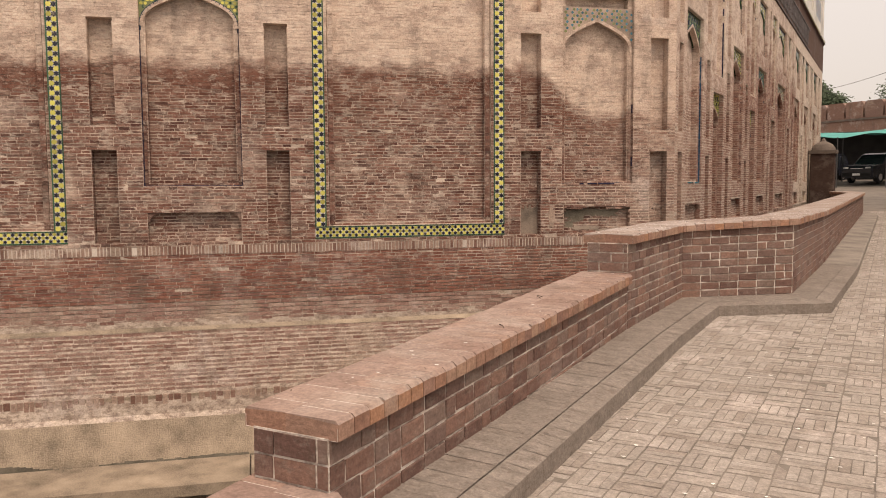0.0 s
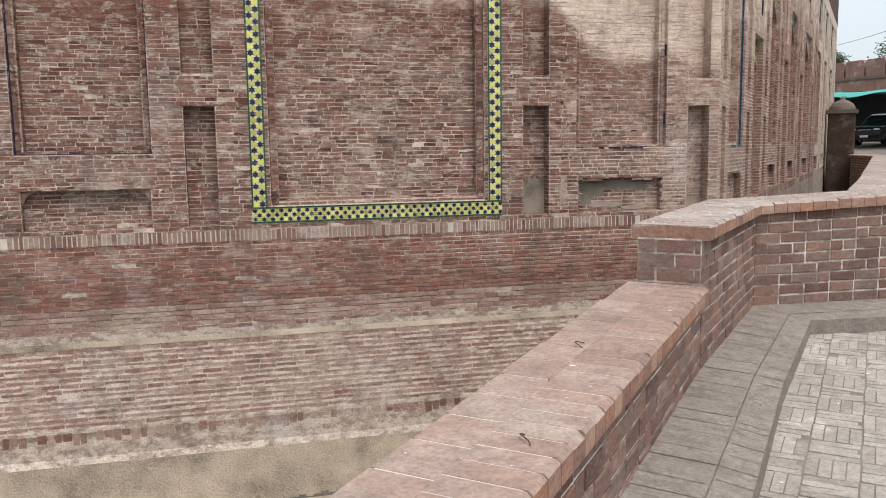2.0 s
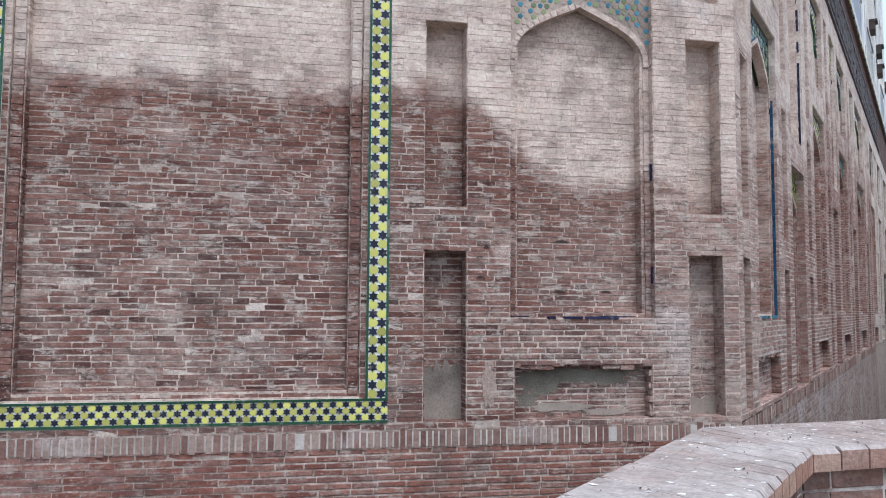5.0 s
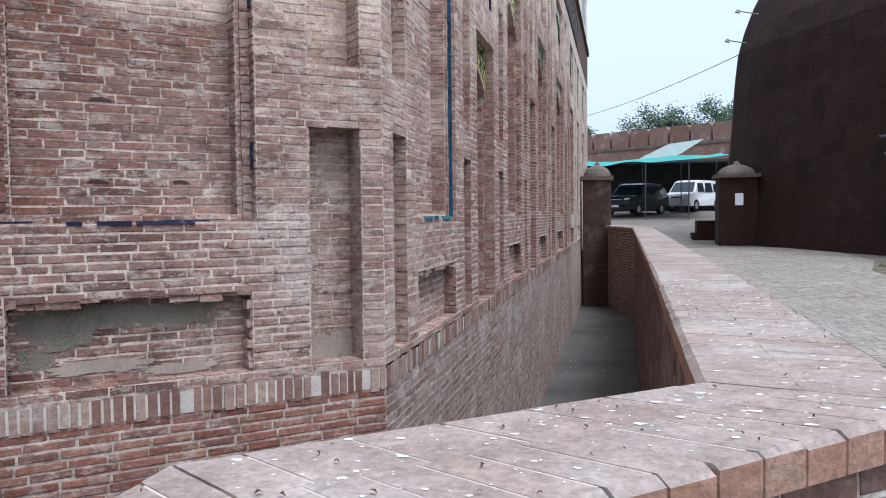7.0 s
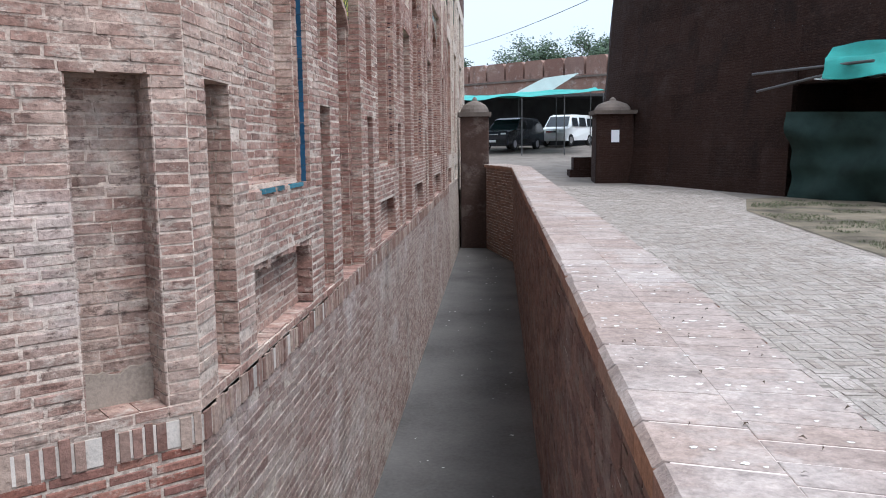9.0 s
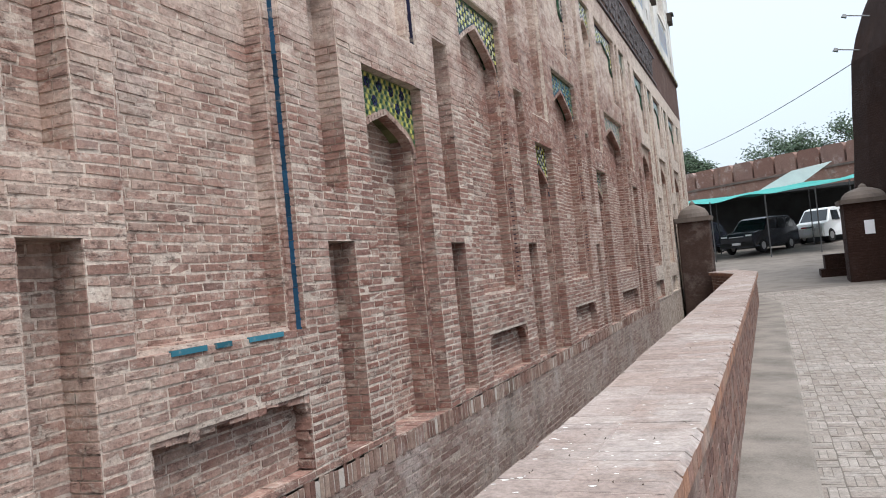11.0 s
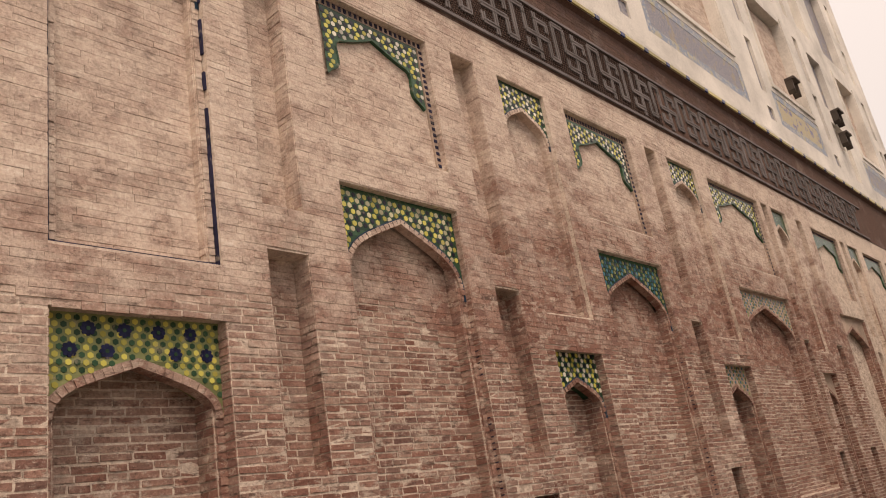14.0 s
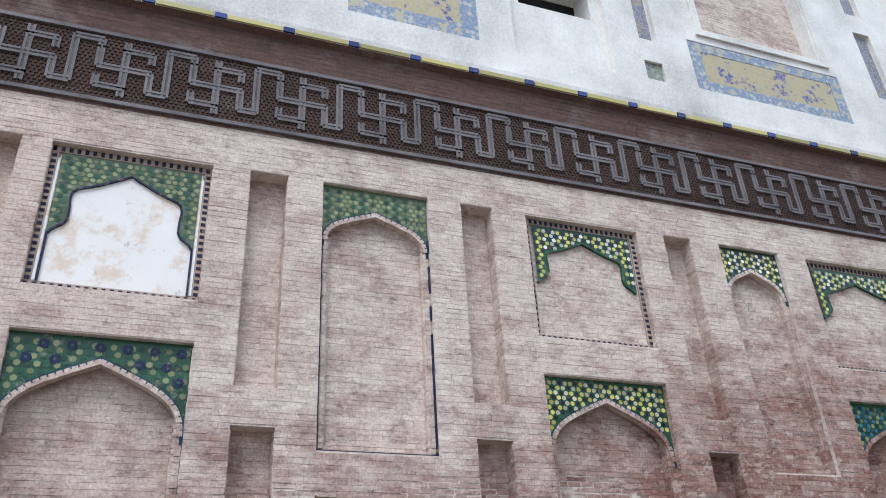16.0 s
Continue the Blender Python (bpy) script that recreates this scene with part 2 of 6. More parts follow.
M_COPE = old_brick("coping_brick", [(0.275, 0.21, 0.18), (0.305, 0.243, 0.213), (0.335, 0.275, 0.245), (0.32, 0.245, 0.208), (0.30, 0.242, 0.216)], (0.42, 0.368, 0.335), 30.0, 1.0, 0.75, 0.3, lime=0.35)
M_COPE_LOW = old_brick("low_coping_brick", [(0.235, 0.155, 0.127), (0.28, 0.195, 0.162), (0.31, 0.225, 0.19), (0.295, 0.195, 0.155), (0.26, 0.182, 0.153)], (0.37, 0.305, 0.262), 30.0, 1.0, 0.5, 0.35, lime=0.25)
M_NOSE = old_brick("coping_nose", [(0.25, 0.135, 0.098), (0.36, 0.23, 0.165), (0.22, 0.125, 0.098), (0.34, 0.18, 0.112), (0.27, 0.16, 0.125)], (0.42, 0.35, 0.30), 30.0, 1.0, 0.0, 0.35, lime=0.12)
M_COPE_MORT = plain("coping_mortar", (0.50, 0.43, 0.385), 0.95)
M_PAVE = old_brick("paving_brick", [(0.25, 0.21, 0.18), (0.295, 0.255, 0.22), (0.33, 0.29, 0.255), (0.27, 0.235, 0.205)], (0.37, 0.335, 0.30), 30.0, 1.0, 0.5, 0.25)
M_PAVE_JOINT = plain("paving_sand", (0.175, 0.150, 0.128), 0.95)
M_KERB = old_brick("ledge_brick", [(0.205, 0.172, 0.147), (0.215, 0.182, 0.156), (0.228, 0.194, 0.167), (0.208, 0.174, 0.148)], (0.24, 0.207, 0.18), 30.0, 1.0, 0.3, 0.4, lime=0.12, weather=0.3, weather_c=(0.22, 0.19, 0.16))
M_KERB_BED = plain("ledge_mortar", (0.22, 0.19, 0.162), 0.92, var=0.35, scale=8)
M_DITCH = plain("ditch_cement", (0.105, 0.096, 0.088), 0.92, var=0.3, scale=3)
M_APRON = plain("dusty_cement", (0.30, 0.24, 0.18), 0.94, var=0.5, scale=7, rel=0.9, dist=0.02)
M_PLASTER = plain("grey_render", (0.29, 0.235, 0.19), 0.92, var=0.4, scale=9)
M_YEL = glaze("yellow_glaze", (0.52, 0.485, 0.12))
M_GRN = glaze("green_glaze", (0.030, 0.080, 0.045))
M_LGRN = glaze("light_green_glaze", (0.20, 0.225, 0.105))
M_MGRN = glaze("mid_green_glaze", (0.09, 0.125, 0.072))
M_NAVY = glaze("navy_glaze", (0.016, 0.02, 0.062))
M_BLU = glaze("blue_glaze", (0.03, 0.045, 0.15))
M_TEAL = glaze("teal_glaze", (0.05, 0.17, 0.22))
M_PALE = glaze("pale_yellow_glaze", (0.50, 0.48, 0.32))
M_INK = glaze("ink_blue_glaze", (0.022, 0.022, 0.050), 0.65)
M_DEEP = glaze("deep_blue_glaze", (0.016, 0.040, 0.070), 0.6)
M_EDGE = glaze("edge_blue_glaze", (0.018, 0.060, 0.110), 0.6)
M_BLK = glaze("black_glaze", (0.02, 0.022, 0.035))
M_WHT = glaze("white_glaze", (0.62, 0.60, 0.52))
M_LIME = plain("white_lime_plaster", (0.66, 0.63, 0.58), 0.9, var=0.26, scale=4)
M_INFILL, _t, _b = mat("stained_white_plaster", 0.85)
_pos = _t.nodes.new("ShaderNodeNewGeometry").outputs["Position"]
_c = mix(_t, noise_node(_t, 3.0, 5, 0.6, _pos), (0.70, 0.655, 0.60), (0.82, 0.785, 0.74))
_c = mix(_t, math_node(_t, "MULTIPLY", smooth(_t, noise_node(_t, 3.4, 6, 0.7, _pos), 0.49, 0.64), 0.7), _c, (0.62, 0.46, 0.32))
_c = mix(_t, math_node(_t, "MULTIPLY", smooth(_t, noise_node(_t, 11.0, 5, 0.7, _pos), 0.60, 0.68), 0.5), _c, (0.35, 0.31, 0.28))
_t.links.new(_c, _b.inputs["Base Color"])
bump(_t, _b, noise_node(_t, 20, 5, 0.7, _pos), 0.4, 0.004)
M_SAND = plain("arch_stucco", (0.40, 0.31, 0.25), 0.9, var=0.35, scale=8)
M_SOOT = old_brick("frieze_brick", [(0.085, 0.052, 0.042), (0.12, 0.07, 0.055), (0.10, 0.062, 0.055)], (0.3, 0.24, 0.2), 30.0, 1.0, 0.15, 0.4, lime=0.15)
M_STRIP_FILL = plain("frieze_band", (0.125, 0.103, 0.096), 0.9, var=0.45, scale=9)
M_HONEY = plain("pierced_brick", (0.055, 0.035, 0.029), 0.92, var=0.4, scale=9)
M_STRIP = plain("frieze_strip", (0.15, 0.135, 0.135), 0.85, var=0.35, scale=10)


# ---- mesh helpers ----
def mesh_of(name, verts, faces, mats, idx=None):
    me = bpy.data.meshes.new(name)
    me.from_pydata(verts, [], faces)
    for m in mats:
        me.materials.append(m)
    if idx:
        me.polygons.foreach_set("material_index", idx)
    me.update()
    return me


def part(name, me, parent, label="", kind=""):
    ob = new(name, me)
    ob.parent = parent
    return tagged(ob, label=label, kind=kind)


class Soup:
    """Collects boxes and strips of one mesh."""

    def __init__(self):
        self.v, self.f, self.i = [], [], []

    def poly(self, pts, m=0):
        n = len(self.v)
        self.v += [tuple(p) for p in pts]
        self.f.append(tuple(range(n, n + len(pts))))
        self.i.append(m)

    def box(self, P, u0, u1, d0, d1, z0, z1, m=0, back=False):
        """A box in the frame P(u, d, z), its face at d1."""
        n = len(self.v)
        self.v += [tuple(P(u, d, z)) for d in (d0, d1) for z in (z0, z1) for u in (u0, u1)]
        fs = [(4, 5, 7, 6), (0, 1, 5, 4), (2, 6, 7, 3), (0, 4, 6, 2), (1, 3, 7, 5)] + ([(0, 2, 3, 1)] if back else [])
        self.f += [tuple(n + k for k in q) for q in fs]
        self.i += [m] * len(fs)

    def brick(self, P, u0, u1, d0, d1, z0, z1, rng, j=0.0035):
        """A hand-made brick: a box whose corners are all a little off."""
        n = len(self.v)
        r = rng.uniform
        self.v += [P(u, d, z) for d in (d0,) for z in (z0, z1) for u in (u0, u1)]
        self.v += [P(u + r(-j, j), d1 + r(-j, j) * 0.5, z + r(-j, j)) for z in (z0, z1) for u in (u0, u1)]
        self.f += [tuple(n + k for k in q) for q in ((4, 5, 7, 6), (0, 1, 5, 4), (2, 6, 7, 3), (0, 4, 6, 2), (1, 3, 7, 5))]
        self.i += [0] * 5

    def prism(self, P, pts, d0, d1, m=0):
        """A plate with the outline pts in (u, z), its face at d1."""
        n, k = len(self.v), len(pts)
        self.v += [tuple(P(u, d1, z)) for u, z in pts] + [tuple(P(u, d0, z)) for u, z in pts]
        self.f.append(tuple(range(n, n + k)))
        self.i.append(m)
        for a in range(k):
            b = (a + 1) % k
            self.f.append((n + a, n + k + a, n + k + b, n + b))
            self.i.append(m)

    def mesh(self, name, *mats):
        return mesh_of(name, self.v, self.f, mats, self.i)


BRICKS = {}


def brick_mesh(length, height, depth, material, variant=0):
    """One brick with softened, chipped front edges, centred on its foot at the back; shared between alike pieces."""
    key = (round(length, 2), height, depth, material.name, variant)
    if key not in BRICKS:
        q = random.Random(variant + 17)
        l, h, d, c = key[0] / 2, height, depth, min(0.0045, height * 0.11)
        j = min(0.0035, height * 0.07)
        v = [(-l, 0, 0), (l, 0, 0), (l, 0, h), (-l, 0, h)]
        ring = [(x + q.uniform(-j, j), z + q.uniform(-j, j)) for x, z in ((-l, 0), (l, 0), (l, h), (-l, h))]
        v += [(x, d - c * q.uniform(0.5, 1.0), z) for x, z in ring]
        v += [(x - math.copysign(c * q.uniform(0.6, 1.6), x), d - q.uniform(0, 0.0012), z + (c if z < h / 2 else -c) * q.uniform(0.6, 1.5)) for x, z in ring]
        f = [(8, 9, 10, 11)] + [q2 for a in range(4) for q2 in (((a, (a + 1) % 4, 4 + (a + 1) % 4, 4 + a)), (4 + a, 4 + (a + 1) % 4, 8 + (a + 1) % 4, 8 + a))]
        BRICKS[key] = mesh_of("brick", v, f, [material])
    return BRICKS[key]


def frame_of(origin, along, outward):
    """The map (u, d, z) -> world for a wall with its foot line through origin."""
    o, a, n = Vector(origin), Vector((*along, 0)).normalized(), Vector((*outward, 0)).normalized()

    def P(u, d, z):
        return (o.x + a.x * u + n.x * d, o.y + a.y * u + n.y * d, o.z + z)
    P.o, P.a, P.n = o, a, n
    return P


PIECES = []      # bricks that are objects of their own, linked at the end of the script


def lay(P, soup, runs, z, h, rng, lengths=(0.12, 0.22), gap=0.0105, proud=(0.0006, 0.0042), m=0, own=None, wobble=0.003, filled=2.75):
    """One course of bricks along the runs (u0, u1, d). own(u, z): whether a brick there becomes an object of its own."""
    for u0, u1, d in runs:
        u = u0
        while u1 - u > 0.03:
            l = rng.uniform(*lengths)
            if u1 - u - l < 0.07:
                l = u1 - u
            high = z > filled + 0.5 * noise.noise((u * 0.9, z * 0.9, d))
            if high:
                l = min(u1 - u, l * rng.uniform(0.7, 1.25))
                if u1 - u - l < 0.05:
                    l = u1 - u
            if own and own(u + l / 2, z):
                own.taken.append((P, u + l / 2, d, z, l - gap, h - gap))
            elif high:        # joints filled with limewash, cracked open here and there
                open_low = rng.random() < 0.03 + 0.45 * max(0.0, noise.noise((u * 1.4, z * 2.2, d + 5.0)) - 0.02)
                g = rng.uniform(0.002, 0.006) if open_low else rng.uniform(0.0006, 0.0016)
                soup.brick(P, u + 0.0004, u + l - (0.005 if rng.random() < 0.08 else 0.0005), d - 0.004, d + rng.uniform(0.0042, 0.0062), z + g, z + h - 0.0006, rng, 0.0012)
            elif rng.random() > 0.006:      # a few bricks are lost under mortar
                g, dz = gap * rng.uniform(0.7, 1.15), rng.uniform(-wobble, wobble) * 0.5
                worn = rng.uniform(0, 0.4) * g if rng.random() < 0.3 else 0.0
                soup.brick(P, u + g / 2, u + l - g / 2, d - 0.004, d + rng.uniform(*proud), z + g / 2 + dz + worn, z + h - g / 2 + dz, rng, 0.0034)
            u += l


class Own:
    """Picks the bricks of a stretch of wall that become parts, 300 at most."""

    def __init__(self, u0, u1, z0, z1):
        self.box, self.taken = (u0, u1, z0, z1), []

    def __call__(self, u, z):
        a, b, c, d = self.box
        return a < u < b and c < z < d and len(self.taken) < 300

    def link(self, parent, material, depth=0.0072):
        PIECES.append((self.taken, parent, material, depth))


def link_pieces():
    for taken, parent, material, depth in PIECES:
        for P, u, d, z, l, h in taken:
            ob = new("brick", brick_mesh(l, round(h, 3), depth, material, int(u * 613 + z * 977) % 6))
            ob.parent = parent
            k = math.sin(u * 91.7 + z * 47.3)
            slope = (P(u + 0.05, d, z)[2] - P(u - 0.05, d, z)[2]) * 10
            ob.matrix_basis = Matrix.Translation(P(u, d - 0.004 + 0.0018 * k, z + 0.005 + 0.0015 * math.sin(u * 37.0 + z * 211.0))) @ Matrix(((P.a.x, P.n.x, 0, 0), (P.a.y, P.n.y, 0, 0), (slope, 0, 1, 0), (0, 0, 0, 1)))


# ---- the two faces of the palace wall ----
POINTED = [(1.0, 0.0), (1.0, 0.10), (0.98, 0.23), (0.93, 0.37), (0.84, 0.50), (0.72, 0.61), (0.585, 0.70), (0.42, 0.79), (0.25, 0.88), (0.12, 0.945), (0.0, 1.0)]
ROUND = [(1.0, 0.0), (1.0, 0.12), (0.985, 0.30), (0.94, 0.46), (0.86, 0.60), (0.74, 0.715), (0.60, 0.80), (0.42, 0.88), (0.22, 0.945), (0.10, 0.975), (0.0, 1.0)]
CUSPED = [(1.0, 0.0), (0.93, 0.08), (0.81, 0.16), (0.77, 0.24), (0.775, 0.40), (0.79, 0.55), (0.77, 0.64), (0.70, 0.70), (0.55, 0.75), (0.42, 0.80), (0.25, 0.88), (0.10, 0.95), (0.0, 1.0)]


rng = random.Random(4)


def half_width(profile, s):
    for (w0, s0), (w1, s1) in zip(profile, profile[1:]):
        if s <= s1:
            return w0 + (w1 - w0) * (s - s0) / max(1e-6, s1 - s0)
    return 0.0


def spandrel(P, parent, u0, u1, zs, za, zt, d0, d1, profile, cols, fine, label, grid=0.052, flowers=False):
    """The tiled field over an arch: zs springing, za apex, zt top; plate between depths d0 and d1, with tiles of its own on it."""
    s, c, hw = Soup(), (u0 + u1) / 2, (u1 - u0) / 2 - 0.003
    d1 = d1 + 0.017
    pts = [(w * 0.985, zs + (za - zs) * k) for w, k in profile]
    for side in (-1, 1):
        for (wa, a), (wb, b) in zip(pts, pts[1:]):
            ua, ub, ue = c + side * hw * wa, c + side * hw * wb, c + side * hw
            s.poly([P(ua, d1, a), P(ue, d1, a), P(ue, d1, b), P(ub, d1, b)])
            s.poly([P(ua, d1, a), P(ub, d1, b), P(ub, d0, b), P(ua, d0, a)])
    s.poly([P(u0, d1, za), P(u1, d1, za), P(u1, d1, zt), P(u0, d1, zt)])
    field = part("spandrel", s.mesh("spandrel", cols[0]), parent, label)
    if fine:
        t, row, z = Soup(), 0, zs + 0.02
        while z < zt - 0.02:
            u = u0 + 0.022 + (row % 2) * grid / 2
            col = 0
            while u < u1 - 0.02:
                k = (z - zs) / (za - zs)
                if k > 1.02 or abs(u - c) / hw > half_width(profile, k) + 0.05:
                    kind = (col + (row % 2) * 2) % 3 if not flowers else 1 + col % 2
                    r = grid * (0.39 if flowers else (0.43 if kind else 0.40))
                    n = 6 if kind else 5
                    pts2 = [(u + r * math.cos(2 * math.pi * a / n + 0.5), z + r * math.sin(2 * math.pi * a / n + 0.5)) for a in range(n)]
                    t.prism(P, pts2, d1, d1 + 0.003, 0 if kind == 0 else (1 if (col + row) % 2 else 2))
                u, col = u + grid, col + 1
            z, row = z + grid * 0.87, row + 1
        if flowers:
            step = 0.182
            for r in range(int((zt - zs) / (step * 0.6)) + 1):
                for q in range(int((u1 - u0) / step) + 2):
                    u, z = u0 + 0.07 + (q + 0.5 * (r % 2)) * step - 0.03, zt - 0.075 - r * step * 0.6
                    k = (z - zs) / (za - zs)
                    if not u0 + 0.05 < u < u1 - 0.05 or z < zs + 0.03 or (k < 1.1 and abs(u - c) / hw < half_width(profile, min(k, 1.0)) + 0.13):
                        continue
                    for a in range(8):
                        x, y = u + 0.027 * math.cos(a * math.pi / 4), z + 0.027 * math.sin(a * math.pi / 4)
                        t.prism(P, [(x + 0.0125 * math.cos(b * math.pi / 3), y + 0.0125 * math.sin(b * math.pi / 3)) for b in range(6)], d1, d1 + 0.006, 0)
                    t.prism(P, [(u + 0.025 * math.cos(b * math.pi / 4), z + 0.025 * math.sin(b * math.pi / 4)) for b in range(8)], d1, d1 + 0.0055, 0)
                    t.prism(P, [(u + 0.011 * math.cos(b * math.pi / 3), z + 0.011 * math.sin(b * math.pi / 3)) for b in range(6)], d1, d1 + 0.008, 2)
        if t.v:
            part("tiles", t.mesh("tiles", cols[1], cols[2], cols[3]), field, kind="stuff")
    return field


def arch_rim(P, parent, u0, u1, z0, zs, za, d, w, profile, material, proud=0.018, voussoirs=None, label="pale stucco moulding round the arch", step=0.0):
    """The moulded rim that follows the jambs and the arch."""
    s, c, hw = Soup(), (u0 + u1) / 2, (u1 - u0) / 2
    for side in (-1, 1):
        pts = [(hw, z0)] + [(hw * a, zs + (za - zs) * k) for a, k in profile]
        if step:
            n = max(1, int((zs - z0) / step))
            pts = [(hw + (rng.uniform(-0.002, 0.002) if k else 0.0), z0 + (zs - z0) * k / n) for k in range(n)] + pts[1:]
        lift = proud
        for (wa, a), (wb, b) in zip(pts, pts[1:]):
            dx, dz = wb - wa, b - a
            n = max(1e-6, math.hypot(dx, dz))
            ox, oz = -dz / n * w, dx / n * w
            if step and a < zs - 1e-6:
                b -= rng.uniform(0.001, 0.006)
                proud = lift - rng.uniform(0, 0.006)
            else:
                proud = lift
            q = [(wa, a), (wb, b), (max(0, wb + ox), b - abs(oz)), (max(0, wa + ox), a - abs(oz))]
            q = [(c + side * x, y) for x, y in q]
            s.poly([P(x, d + proud, y) for x, y in q])
            s.poly([P(*q[0][:1], d + proud, q[0][1]), P(q[1][0], d + proud, q[1][1]), P(q[1][0], d - 0.02, q[1][1]), P(q[0][0], d - 0.02, q[0][1])])
            s.poly([P(q[3][0], d + proud, q[3][1]), P(q[2][0], d + proud, q[2][1]), P(q[2][0], d - 0.06, q[2][1]), P(q[3][0], d - 0.06, q[3][1])])
    rim = part("arch_rim", s.mesh("arch_rim", material), parent, label)
    if voussoirs:
        v = Soup()
        for side in (-1, 1):
            pts = [(hw * a, zs + (za - zs) * k) for a, k in profile]
            run = [0.0]
            for p, q in zip(pts, pts[1:]):
                run.append(run[-1] + math.hypot(q[0] - p[0], q[1] - p[1]))

            def at(t):
                for i in range(len(pts) - 1):
                    if t <= run[i + 1] or i == len(pts) - 2:
                        k = (t - run[i]) / max(1e-6, run[i + 1] - run[i])
                        (ax, az), (bx, bz) = pts[i], pts[i + 1]
                        n = max(1e-6, math.hypot(bx - ax, bz - az))
                        return ax + (bx - ax) * k, az + (bz - az) * k, -(bz - az) / n, -abs(bx - ax) / n
            n = max(4, int(run[-1] / 0.05))
            for i in range(n):
                a, b = at(run[-1] * (i + 0.10) / n), at(run[-1] * (i + 0.90) / n)
                q = [(max(0, x + nx * w * k), z + nz * w * k) for (x, z, nx, nz), k in ((a, 0.12), (b, 0.12), (b, 1.02), (a, 1.02))]
                v.prism(P, [(c + side * x, z) for x, z in q], d + proud - 0.02, d + proud + rng.uniform(0.003, 0.007))
        part("voussoirs", v.mesh("voussoirs", voussoirs), rim, "thin arch bricks", kind="stuff")
    return rim


def star_band(P, parent, u0, u1, z0, z1, d, cols, cell=0.05):
    """A band of star mosaic: dark stars and yellow hexagons on a pale bed, between green edging strips."""
    s, t, upright = Soup(), Soup(), (z1 - z0) > (u1 - u0)
    s.box(P, u0, u1, d - 0.02, d, z0, z1, 0)
    e = 0.016
    for a in ((u0, u0 + e, z0, z1), (u1 - e, u1, z0, z1)) if upright else ((u0, u1, z0, z0 + e), (u0, u1, z1 - e, z1)):
        s.box(P, a[0], a[1], d, d + 0.006, a[2], a[3], 1)
    across = (u1 - u0 if upright else z1 - z0) - 2 * e
    rows = max(2, round(across / cell))
    step = across / rows
    n = int(((z1 - z0) if upright else (u1 - u0)) / step)
    for i in range(n):
        for j in range(rows):
            a, b = (i + 0.5) * step, e + (j + 0.5) * step
            u, z = (u0 + b, z0 + a) if upright else (u0 + a, z0 + b)
            star = (i + j) % 2 == 0
            k = 12 if star else 6
            pts = []
            for q in range(k):
                r = step * ((0.62 if q % 2 else 0.36) if star else 0.56)
                an = 2 * math.pi * q / k
                pts.append((u + r * math.cos(an), z + r * math.sin(an)))
            t.prism(P, pts, d, d + (0.004 if star else 0.003), 0 if star else (1 if (i * 7 + j * 3) % 4 else 2))
    band = part("tile_border", s.mesh("tile_border", cols[0], cols[1]), parent, "glazed yellow and black star mosaic border")
    part("tiles", t.mesh("tiles", cols[2], cols[3], cols[4]), band, kind="stuff")


